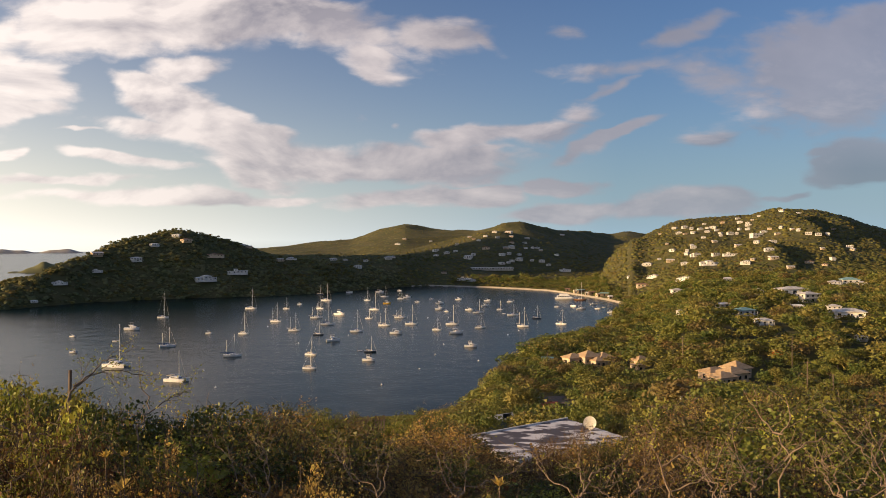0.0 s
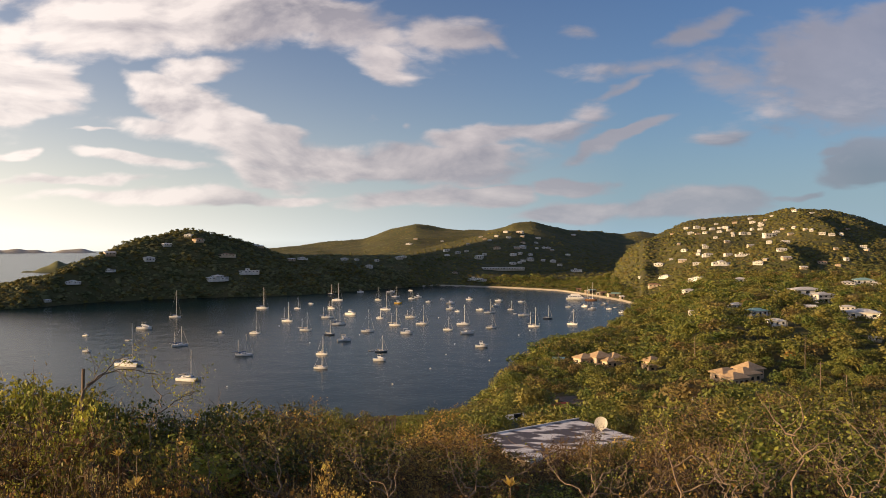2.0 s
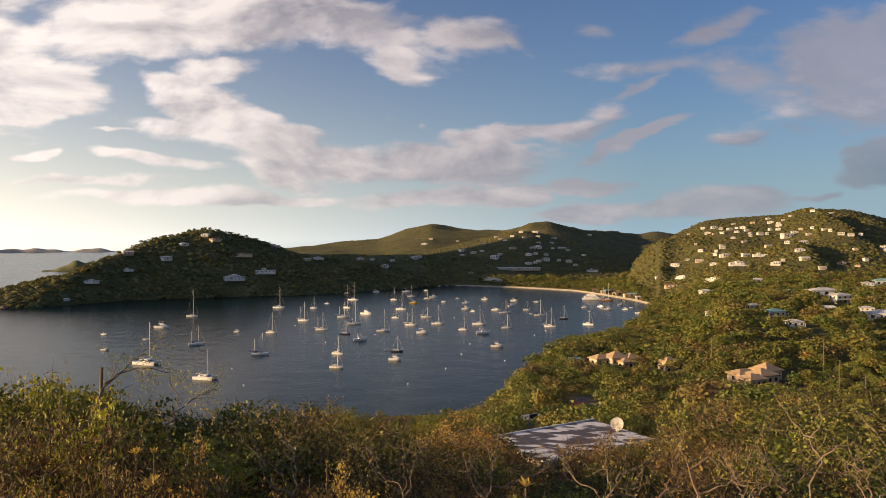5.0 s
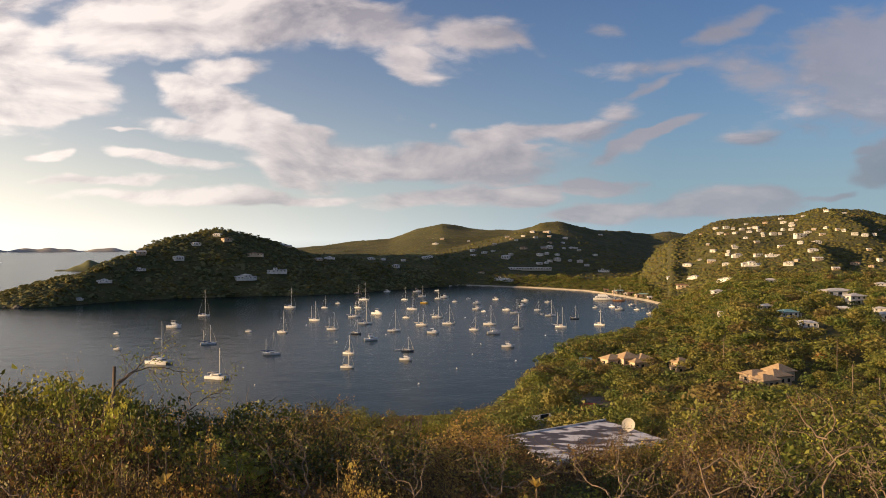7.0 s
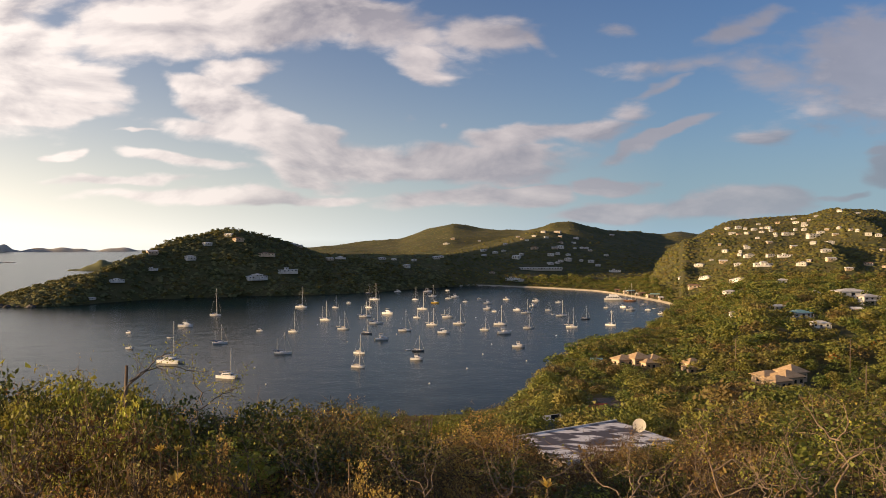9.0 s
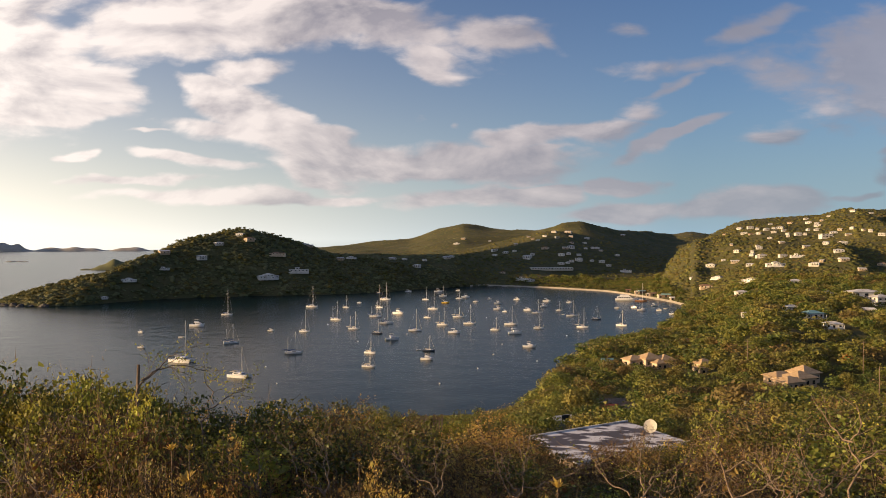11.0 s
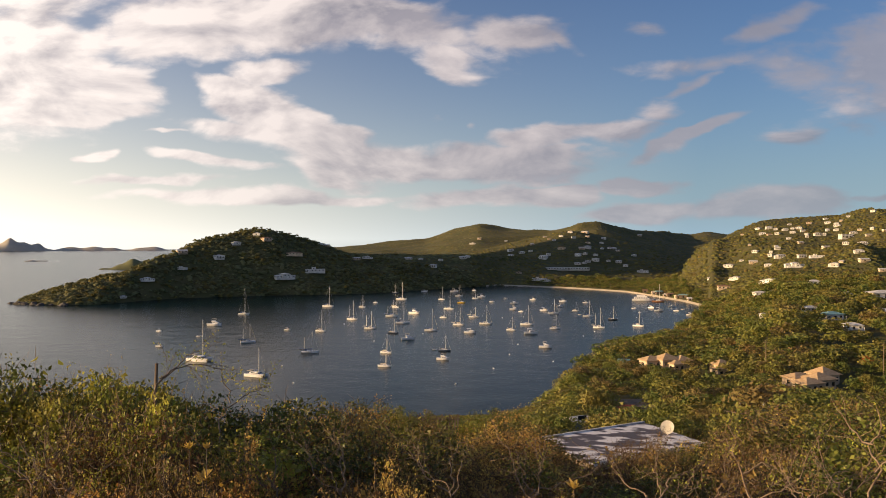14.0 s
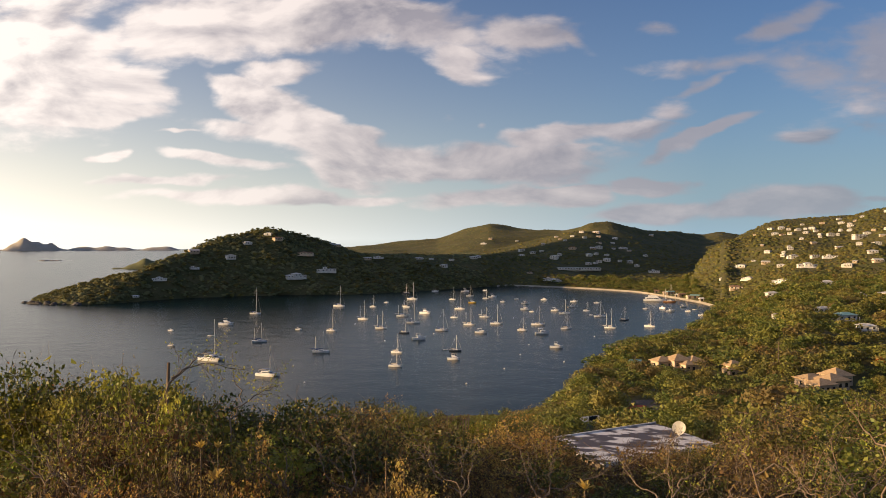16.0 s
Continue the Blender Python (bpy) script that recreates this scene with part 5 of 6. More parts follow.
build_beach()
for i, (a_, back, w, h) in enumerate(((8.7, 19, 5.5, 2.2), (9.25, 15, 4.2, 2.0), (9.6, 24, 8.0, 2.4), (10.0, 14, 3.6, 1.9), (10.35, 20, 6.5, 2.3), (10.8, 16, 4.6, 2.0), (11.2, 26, 9.0, 2.6), (11.6, 15, 4.0, 2.0))):
    x, y = polar(a_, float(along(FAR_SHORE, 1, np.array([a_]))[0]) + back)
    roof = (M_ROOF_BROWN, M_WALL_CREAM, M_ROOF_TEAL, M_ROOF_WHITE)[i % 4]
    small_building("beach_hut", "small open-fronted beach building behind the sand", x, y, 17 * (i % 3) - 12, w, 4.0, h, roof, M_WALL_CREAM if i % 2 else M_TIMBER, rise=0.9 + 0.3 * (i % 2))


def rock(x, y, size, seed):
    rng = np.random.RandomState(seed)
    bm = bmesh.new()
    bmesh.ops.create_icosphere(bm, subdivisions=2, radius=size)
    for v in bm.verts:
        v.co *= 0.75 + 0.5 * rng.uniform()
        v.co.z *= 0.6
    me = bpy.data.meshes.new("rock")
    bm.to_mesh(me)
    bm.free()
    me.materials.append(M_ROCK)
    ob = tagged(new("rock", me), "dark weathered rock at the water's edge", "rock", group="rocks along the shore")
    ob.matrix_basis = pose(x, y, 0.1, 0, 0, seed * 40)


M_ROCK = material("dark_shore_rock", 0.9, color=(0.06, 0.055, 0.05), color2=(0.12, 0.11, 0.10), scale=0.5, bump=0.2)
SHORE_ROCKS = [(4.2, 348), (4.3, 362), (4.5, 376), (4.7, 391), (5.0, 408), (5.3, 424), (5.6, 438), (5.9, 452), (6.4, 466), (6.9, 480), (7.6, 494), (8.4, 503)]
for i, (a_, r) in enumerate(SHORE_ROCKS):
    rock(*polar(a_, r), 1.5 + (i * 5 % 3) * 0.5, i + 20)
for i, (a_, r) in enumerate(((-32.9, 748), (-32.7, 740), (-32.4, 752), (-33.15, 752), (-32.3, 764), (-31.9, 775), (-31.5, 782), (-32.6, 770), (-30.9, 788), (-30.2, 792))):
    rock(*polar(a_, float(along(FAR_SHORE, 1, np.array([a_]))[0]) + 1.5 * (i % 3)), 2.2 + (i * 7 % 4) * 0.7, i)


# ---------------------------------------------------------------- woods and scrub
foot = np.array(FOOTPRINTS, float)
foot_az, foot_r = np.degrees(np.arctan2(foot[:, 0], foot[:, 1])), np.hypot(foot[:, 0], foot[:, 1])
# highest line of sight that the growth reaches, by azimuth: the near scrub, and the trees between it and the water
NEAR_TOP = [(-40, -0.22), (-36.4, -0.20), (-35, -0.125), (-33, -0.12), (-31.1, -0.12), (-30.2, -0.133), (-29.7, -0.141), (-26.5, -0.142), (-23.5, -0.157), (-23, -0.176), (-21.5, -0.19), (-20.1, -0.206), (-18.6, -0.206), (-17.7, -0.193), (-16.1, -0.187), (-15.1, -0.197),
            (-11.5, -0.198), (-9.0, -0.205), (-8.2, -0.22), (-4.4, -0.22), (-0.9, -0.218), (1.5, -0.228), (2.4, -0.255), (5.2, -0.278), (8.6, -0.272), (11.4, -0.262), (12.6, -0.232), (15, -0.192), (18.6, -0.181), (20.3, -0.166), (22, -0.15), (24.6, -0.138), (27.4, -0.12), (34, -0.11)]


def keep_clear(x, y, tall):
    """Which of the places x, y carry growth, and how much lower it stays, so that it leaves the houses room and open to the bay."""
    az_, r_ = np.degrees(np.arctan2(x, y)), np.hypot(x, y)
    ok, k = np.ones(len(x), bool), np.ones(len(x))
    for (fx, fy, fw, free), fa, fr in zip(foot, foot_az, foot_r):
        ok &= np.hypot(x - fx, y - fy) > fw * 0.52 + 1.3
        lane = (np.abs(az_ - fa) < math.degrees((fw * 0.5 + 1.0) / fr)) & (r_ < fr)
        ok &= ~(lane & (r_ > fr - free))
        k = np.where(lane & (r_ > fr - 40), np.minimum(k, 0.55), k)
    return ok, k


def polar_grid(rng, r0, r1, step, az0=-37.0, az1=31.0, grow=0.0):
    pts, r = [], r0
    while r < r1:
        st = step + grow * (r - r0)
        n = int(radians(az1 - az0) * r / st)
        a = np.radians(az0 + (np.arange(n) + rng.uniform(0, 1, n)) * (az1 - az0) / n)
        q = r + rng.uniform(-1.3, 1.3, n) * st
        pts.append(np.stack([q * np.sin(a), q * np.cos(a)], -1))
        r += st * 0.92
    return np.concatenate(pts)


def stuff(name, label, verts, mat):
    return tagged(new(name, blades_mesh(name, verts, mat)), label, "trees", kind="stuff")


vrng = np.random.RandomState(21)
FAR_CROWNS = [canopy_tree(vrng) for i in range(9)]
POINT_CROWNS = [canopy_tree(vrng, 12) for i in range(9)]
POINT_TREES = [crown(vrng, 64, 0.19, 7, inner=2) for i in range(6)]
MID_CROWNS = [crown(vrng, 200, 0.088, 9, inner=4) for i in range(6)]
SLOPE_CROWNS = [crown(vrng, 270, 0.066, 11, inner=5) for i in range(6)]
NEAR_CROWNS = [crown(vrng, 480, 0.047, 15, inner=9) for i in range(6)]
SCRUB_CROWNS = [crown(vrng, 440, 0.043, 18, 0.9, inner=9) for i in range(6)]


def grow_zone(name, label, r0, r1, step, crowns, wide, tall, mats, grow=0.0, cap=None, az0=-37.0, az1=31.0, low=1.2, high=1000.0, clear=True):
    p = polar_grid(vrng, r0, r1, step, az0, az1, grow)
    z = ground_height(p[:, 0], p[:, 1])
    level_ok = (z > low) & (z < high)
    p, z = p[level_ok], z[level_ok]
    k = np.ones(len(p))
    if clear:
        ok, k = keep_clear(p[:, 0], p[:, 1], tall)
        p, z, k = p[ok], z[ok], k[ok]
    n = len(p)
    r_, az_ = np.hypot(p[:, 0], p[:, 1]), np.degrees(np.arctan2(p[:, 0], p[:, 1]))
    big = vrng.uniform(0, 1, n) ** 2
    w, h = wide * (0.6 + 0.9 * big) * vrng.uniform(0.85, 1.15, n), tall * (0.55 + 1.0 * big) * vrng.uniform(0.8, 1.2, n) * k
    h = h * np.interp(r_, [1200, 1650], [1.0, 0.55])
    h = np.minimum(h, 1.0 + 1.2 * np.maximum(z, 0))     # wind-cut growth along the shore
    if cap is not None:
        room = EYE + np.interp(az_, [c[0] for c in cap], [c[1] for c in cap]) * r_ - z
        h = np.minimum(h, room * vrng.uniform(0.8, 1.0, n))
    good = h > 0.35
    p, z, w, h = p[good], z[good], w[good], h[good]
    w = np.minimum(w, h * 2.2 + 0.6)
    places = np.column_stack([p, z - (0.5 if isinstance(crowns[0], tuple) else 0.12) * h])
    patch = rolling(p[:, 0], p[:, 1], 45, 8) * 0.35 + vrng.normal(0, 0.5, len(p))
    cuts = np.quantile(patch, np.cumsum([m[1] for m in mats])[:-1])
    pick = np.digitize(patch, cuts)
    for i, (mat, share, word) in enumerate(mats):
        sel = pick == i
        if isinstance(crowns[0], tuple):
            tagged(new(name, canopy_mesh(name, crowns, vrng, places[sel], w[sel], h[sel], mat)), label % word, "trees", kind="stuff")
        else:
            stuff(name, label % word, scatter(crowns, vrng, places[sel], w[sel], h[sel]), mat)


POINT_MIX = [(M_LEAF_POINT, 0.72, "dull brown-green"), (M_LEAF_OLIVE_FAR, 0.28, "olive")]
grow_zone("far_woods", "%s scrub forest covering the hills beyond the bay", 745, 2030, 3.3, FAR_CROWNS, 6.2, 2.4, [(M_LEAF_FAR, 0.72, "dark green"), (M_LEAF_OLIVE_FAR, 0.28, "olive")], grow=0.0065, az0=-3.0)
grow_zone("neck_woods", "%s scrub forest on the wooded point and its neck", 745, 2030, 3.7, POINT_CROWNS, 6.2, 2.6, POINT_MIX, grow=0.0065, az1=-3.0)
grow_zone("valley_woods", "%s trees filling the valley floor", 330, 745, 6.6, MID_CROWNS, 9.8, 6.8, [(M_LEAF_MID, 0.58, "green"), (M_LEAF_OLIVE, 0.34, "olive"), (M_LEAF_BROWN, 0.08, "dry brown")], az0=3.0)
grow_zone("point_woods", "%s small trees standing out of the scrub on the point", 780, 1075, 6.0, POINT_TREES, 4.6, 3.6, POINT_MIX, az0=-34.0, az1=-1.0)
grow_zone("beach_grove", "%s tall trees behind the beach", 830, 1130, 7.0, MID_CROWNS, 8.0, 7.5, [(M_LEAF_MID, 0.7, "green"), (M_LEAF_OLIVE, 0.3, "olive")], az0=0.5, az1=12.4, high=9.0)
BAY_TOP = [(-40, -0.214), (-1, -0.214), (1.5, -0.2), (3, -0.175), (4, -0.14), (40, -0.1)]
SLOPE_MIX = [(M_LEAF_MID, 0.46, "green"), (M_LEAF_OLIVE, 0.34, "olive"), (M_LEAF_BROWN, 0.20, "dry brown")]
grow_zone("slope_woods", "%s trees and scrub on the lower slope down to the shore", 170, 330, 5.3, SLOPE_CROWNS, 7.4, 5.6, SLOPE_MIX, grow=0.004, cap=BAY_TOP)
grow_zone("upper_slope_woods", "%s small trees and scrub on the upper slope", 84, 170, 3.6, NEAR_CROWNS, 4.6, 4.0, SLOPE_MIX, grow=0.006, cap=BAY_TOP, az0=-7.0)
grow_zone("slope_scrub", "%s scrub on the hillside", 31, 84, 2.1, SCRUB_CROWNS, 2.9, 2.9, [(M_LEAF_GREEN, 0.48, "green"), (M_LEAF_OLIVE, 0.18, "olive"), (M_LEAF_BROWN, 0.34, "dry brown")], grow=0.01, cap=NEAR_TOP)


# ---------------------------------------------------------------- shrubs close to the camera
def leaf_quads(rng, centres, size, out, ruffle=0.65, width=0.55):
    """Pointed leaves of four corners, a little cupped: verts (n, 4, 3)."""
    n = len(centres)
    c = unit(out + rng.normal(size=(n, 3)) * ruffle)
    a = unit(np.cross(c, rng.normal(size=(n, 3))))
    b = np.cross(c, a)
    L = (size * rng.uniform(0.55, 1.4, n))[:, None]
    w = L * width * 0.5
    return np.stack([centres - a * L * 0.5, centres - b * w + c * L * 0.08, centres + a * L * 0.5 - c * L * 0.1, centres + b * w + c * L * 0.08], 1)


def shrub_parts(seed, leaves, leaf, leaf_mat, twigs=10, lobes=30, thick=1.0, heart=0.75, sprigs=16):
    """Crooked stems with twigs, foliage in clumps at their ends and leafy sprigs standing out, of a shrub about 1 high and 1 wide."""
    rng = np.random.RandomState(seed)
    p0, p1, r0, r1, ends, thin = [], [], [], [], [], []
    for i in range(lobes):
        a, q = i * 2.4 + rng.uniform(-0.5, 0.5), math.sqrt((i + 0.5) / lobes)
        end = np.array([math.cos(a) * 0.46 * q, math.sin(a) * 0.46 * q, 0.84 - 0.36 * q * q + rng.uniform(-0.20, 0.10)])
        at = np.array([math.cos(a) * 0.05, math.sin(a) * 0.05, -0.1])
        for k in range(5):
            nx = at + (end - at) / (5 - k) + rng.normal(size=3) * 0.030
            p0.append(at), p1.append(nx), r0.append((0.0062 - 0.001 * k) * thick), r1.append((0.0052 - 0.001 * k) * thick)
            at = nx
        rad = rng.uniform(0.055, 0.125)
        ends.append((at, rad))
        for t in range(twigs):
            q0, e = at + rng.normal(size=3) * rad * 0.35, unit(rng.normal(size=3) + np.array([0, 0, 0.4]))
            for j in range(2):
                e = unit(e + rng.normal(size=3) * 0.5)
                q1 = q0 + e * rad * rng.uniform(0.5, 0.95)
                sd = unit(np.cross(e, rng.normal(size=3))) * (0.0026 - 0.0008 * j) * thick
                thin.append([q0 - sd, q0 + sd, q1])
                q0 = q1
    tips = []
    for i in range(sprigs):
        at, rad = ends[rng.randint(lobes)]
        e = unit(rng.normal(size=3) * np.array([0.6, 0.6, 0.2]) + np.array([0, 0, 1.0]))
        q0 = at + e * rad * 0.5
        for j in range(5):
            e = unit(e + rng.normal(size=3) * 0.22)
            q1 = q0 + e * rng.uniform(0.025, 0.045)
            sd = unit(np.cross(e, rng.normal(size=3))) * (0.0030 - 0.0004 * j) * thick
            thin.append([q0 - sd, q0 + sd, q1])
            tips += [q1 + rng.normal(size=3) * 0.012 for m in range(4)]
            q0 = q1
    V, Fs = tubes(np.array(p0), np.array(p1), np.array(r0), np.array(r1), 3)
    Fs = np.concatenate([Fs[:, [0, 1, 2]], Fs[:, [0, 2, 3]], np.arange(len(thin) * 3).reshape(-1, 3) + len(V)])
    V = np.concatenate([V, np.array(thin).reshape(-1, 3)])
    c0, rad = np.array([e[0] for e in ends]), np.array([e[1] for e in ends])
    k = rng.choice(lobes, leaves, p=rad ** 2 / np.sum(rad ** 2))
    d = unit(rng.normal(size=(leaves, 3)) + np.array([0, 0, 0.25]))
    c = c0[k] + d * (rad[k] * rng.uniform(0.5, 1.12, leaves))[:, None] * np.array([1.15, 1.15, 0.85])
    outer = leaf_quads(rng, c, np.full(leaves, leaf), d)
    kh = np.repeat(np.arange(lobes), int(34 * heart))
    inner = leaf_quads(rng, c0[kh] + rng.normal(size=(len(kh), 3)) * (rad[kh] * 0.34)[:, None], rad[kh] * 0.27, rng.normal(size=(len(kh), 3)), width=0.8)
    sprig = leaf_quads(rng, np.array(tips), np.full(len(tips), leaf * 0.65), rng.normal(size=(len(tips), 3)))
    return mesh_np("stem", V, Fs, M_TWIG), blades_mesh("foliage", np.concatenate([outer, inner, sprig]), leaf_mat, 4)


M_LEAF_YELLOW = material("bright_yellow_leaves", 0.5, color=(0.62, 0.44, 0.07), color2=(0.70, 0.52, 0.14), scale=2.0, island=0.35, translucent=0.45)
M_LEAF_LIME = material("yellow_green_leaves", 0.5, color=(0.22, 0.24, 0.037), color2=(0.38, 0.335, 0.058), scale=1.6, island=0.3, translucent=0.42, objrand=0.25)
SHRUBS = {
    "green": [shrub_parts(40 + i, 3000, 0.021, M_LEAF_GREEN, 5, 34, sprigs=9) for i in range(3)],
    "lime": [shrub_parts(50 + i, 3400, 0.020, M_LEAF_LIME, 5, 38, heart=1.0, sprigs=12) for i in range(2)],
    "dry": [shrub_parts(60 + i, 2400, 0.0175, M_LEAF_DRY, 16, 38, 0.95, 0.4, 12) for i in range(3)],
    "brown": [shrub_parts(65 + i, 2500, 0.0155, M_LEAF_RUST, 16, 38, 0.95, 0.4, 12) for i in range(2)],
    "bare": [shrub_parts(70 + i, 1100, 0.0155, M_LEAF_RUST, 26, 32, 1.25, 0.2, 14) for i in range(2)],
}
SHRUB_WORDS = {"brown": "withered brown small-leaved bush on the slope", "green": "dense green-leaved shrub on the dry slope", "lime": "sunlit yellow-green leafy bush on the slope",
               "dry": "dry golden-brown twiggy shrub on the slope", "bare": "almost leafless grey-brown twiggy bush on the slope"}


def plant_shrub(kind, i, x, y, w, h):
    z = float(ground_height(np.array([x]), np.array([y]))[0])
    top = tagged(new("shrub"), SHRUB_WORDS[kind], "shrub", group="shrubs below the camera")
    top.matrix_basis = pose(x, y, z, 0, 0, (i * 77) % 360) @ Matrix.Diagonal((w, w, h, 1))
    st, lv = SHRUBS[kind][i % len(SHRUBS[kind])]
    tagged(shared("stem", st, top, Matrix.Identity(4)), kind="stuff")
    tagged(shared("foliage", lv, top, Matrix.Identity(4)), kind="stuff")
    return top


srng = np.random.RandomState(33)
p = polar_grid(srng, 13.5, 33, 1.9, -38, 32, grow=0.03)
zz = ground_height(p[:, 0], p[:, 1])
for i, ((x, y), z) in enumerate(zip(p, zz)):
    r_, a_ = math.hypot(x, y), math.degrees(math.atan2(x, y))
    room = EYE + np.interp(a_, [c[0] for c in NEAR_TOP], [c[1] for c in NEAR_TOP]) * r_ - z
    if abs(a_ + 3.5) < 2.2:
        room = min(room, EYE - 0.262 * r_ - z)
    if a_ < -22 and r_ < 16.5:
        room = min(room, EYE - 0.185 * r_ - z)
    h = min(room * (srng.uniform(0.92, 1.08) if a_ < -22.5 else srng.uniform(0.78, 1.04) if a_ < 0 else (srng.uniform(0.80, 1.0) if a_ < 9 else srng.uniform(0.45, 1.02))) / 0.95, srng.uniform(3.2, 5.2))
    u = srng.uniform()
    if h < 0.5 or (a_ > 9 and srng.uniform() < 0.28):
        continue
    if a_ < -27 and r_ < 16.5:
        kind = "green" if u < 0.4 else "bare" if u < 0.7 else "brown"
    elif a_ < -22:
        kind = "lime" if u < 0.55 else "green" if u < 0.8 else "dry"
    elif a_ < 4:
        kind = "dry" if u < 0.54 else "brown" if u < 0.82 else "green" if u < 0.94 else "lime"
    else:
        kind = "brown" if u < 0.40 else "bare" if u < 0.62 else "green" if u < 0.97 else "lime"
    plant_shrub(kind, i, x, y, min(3.4, h * 0.85 + 0.6) * srng.uniform(0.9, 1.3), h)


# the low growth just below the camera
p = polar_grid(srng, 9.2, 13.2, 1.3, -33, 31)
zz = ground_height(p[:, 0], p[:, 1])
for i, ((x, y), z) in enumerate(zip(p, zz)):
    r_, a_ = math.hypot(x, y), math.degrees(math.atan2(x, y))
    slope = np.interp(r_, [9, 13.5], [-0.292, -0.24]) * (0.88 if a_ < -21 else 1 if a_ < 2 else 1.08)
    h = (EYE + slope * r_ - z) * srng.uniform(0.8, 1.05)
    if h < 0.4:
        continue
    u = srng.uniform()
    if a_ < -22:
        kind = "lime" if u < 0.15 else "green" if u < 0.3 else "dry" if u < 0.5 else "brown" if u < 0.8 else "bare"
    elif a_ < 3:
        kind = "dry" if u < 0.58 else "brown" if u < 0.86 else "green" if u < 0.95 else "lime"
    else:
        kind = "green" if u < 0.40 else "bare" if u < 0.55 else "brown"
    plant_shrub(kind, i, x, y, (h * 0.6 + 0.7) * srng.uniform(0.85, 1.2), h)


# the larger bushes whose tops stand out against the water: azimuth, distance, kind, width
for i, (a_, r, kind, w) in enumerate(((-34.0, 17, "lime", 3.6), (-31.9, 17, "green", 3.4), (-29.6, 17, "lime", 3.2), (-27.8, 17.4, "lime", 3.4), (-26.2, 17.0, "lime", 3.4), (-24.6, 17.6, "lime", 3.0), (-22.3, 17, "green", 3.0), (-20.6, 17, "green", 2.8),
                                      (-29.0, 15.3, "lime", 2.4), (-26.6, 15.6, "lime", 2.4), (-18.2, 16, "lime", 2.0), (-16.6, 17, "green", 2.6), (-14.6, 18, "dry", 2.8), (-12.2, 17, "dry", 2.8), (-8.6, 19, "lime", 2.4), (-6.2, 20, "green", 2.2))):
    x, y = polar(a_, r)
    z = float(ground_height(np.array([x]), np.array([y]))[0])
    room = EYE + np.interp(a_, [c[0] for c in NEAR_TOP], [c[1] for c in NEAR_TOP]) * r - z
    plant_shrub(kind, i + 3, x, y, w * 1.15, room / 0.97)


# low bushes round the post and the saplings: azimuth, distance, kind, width, slope of the line of sight to their tops
for i, (a_, r, kind, w, el) in enumerate(((6.9, 22, "bare", 2.0, -0.240), (4.4, 21, "brown", 2.2, -0.262), (8.4, 25, "brown", 2.8, -0.236), (9.8, 24, "bare", 2.6, -0.231), (10.9, 23, "green", 2.6, -0.243), (9.2, 20, "brown", 2.4, -0.247), (11.8, 25, "dry", 2.8, -0.234),
                                          (-11.3, 30, "green", 4.2, -0.197), (-10.1, 33, "green", 3.6, -0.203), (-9.2, 35, "lime", 3.0, -0.204), (-8.3, 36, "green", 2.6, -0.204), (-6.9, 38, "green", 3.0, -0.206), (-2.9, 38, "lime", 2.8, -0.213), (-1.6, 40, "green", 3.6, -0.205),
                                          (-0.4, 36, "green", 3.0, -0.211), (-0.2, 30, "green", 4.0, -0.222), (1.6, 28, "green", 3.6, -0.236), (-25.3, 12.2, "lime", 2.2, -0.170), (-27.2, 12.6, "bare", 2.2, -0.163), (-25.6, 11.3, "brown", 2.4, -0.200), (-23.4, 11.4, "green", 2.2, -0.215), (-27.6, 11.6, "bare", 2.4, -0.200), (-21.6, 9.4, "dry", 1.5, -0.300), (-22.6, 9.5, "bare", 1.4, -0.285),
                                          (-20.2, 9.7, "dry", 1.5, -0.292), (-10.0, 9.9, "dry", 1.6, -0.285), (3.9, 9.4, "bare", 1.4, -0.312), (-24.2, 9.8, "bare", 1.5, -0.262), (-18.0, 11, "dry", 1.8, -0.245))):
    x, y = polar(a_, r)
    z = float(ground_height(np.array([x]), np.array([y]))[0])
    plant_shrub(kind, i + 1, x, y, w, (EYE + el * r - z) / 0.95)


# ---------------------------------------------------------------- single trees, palms
TREES = [tree_mesh_parts(80 + i, 1100, 0.048, 13) for i in range(5)]
M_ORANGE = material("orange_blossom", 0.6, color=(0.55, 0.16, 0.03), color2=(0.40, 0.20, 0.05), scale=0.6, island=0.3, translucent=0.3)
TREES_TINTED = {}
for key, mat in (("olive", M_LEAF_OLIVE), ("brown", M_LEAF_BROWN), ("orange", M_ORANGE)):
    for i in range(2):
        me = TREES[i][1].copy()
        me.materials.clear()
        me.materials.append(mat)
        TREES_TINTED[key, i] = me


def plant_tree(i, x, y, w, h, tone="green"):
    z = float(ground_height(np.array([x]), np.array([y]))[0])
    words = {"green": "broad green tree on the slope above the bay", "olive": "olive-green tree with a rounded uneven crown", "brown": "dry brownish tree on the slope", "orange": "tree covered in orange blossom among the green"}
    top = tagged(new("tree"), words[tone], "tree", group="trees on the slope")
    top.matrix_basis = pose(x, y, z, 0, 0, (i * 67) % 360) @ Matrix.Diagonal((w, w, h, 1))
    tk, cr = TREES[i % 5]
    shared("trunk", tk, top, Matrix.Identity(4))
    shared("crown", cr if tone == "green" else TREES_TINTED[tone, i % 2], top, Matrix.Identity(4))


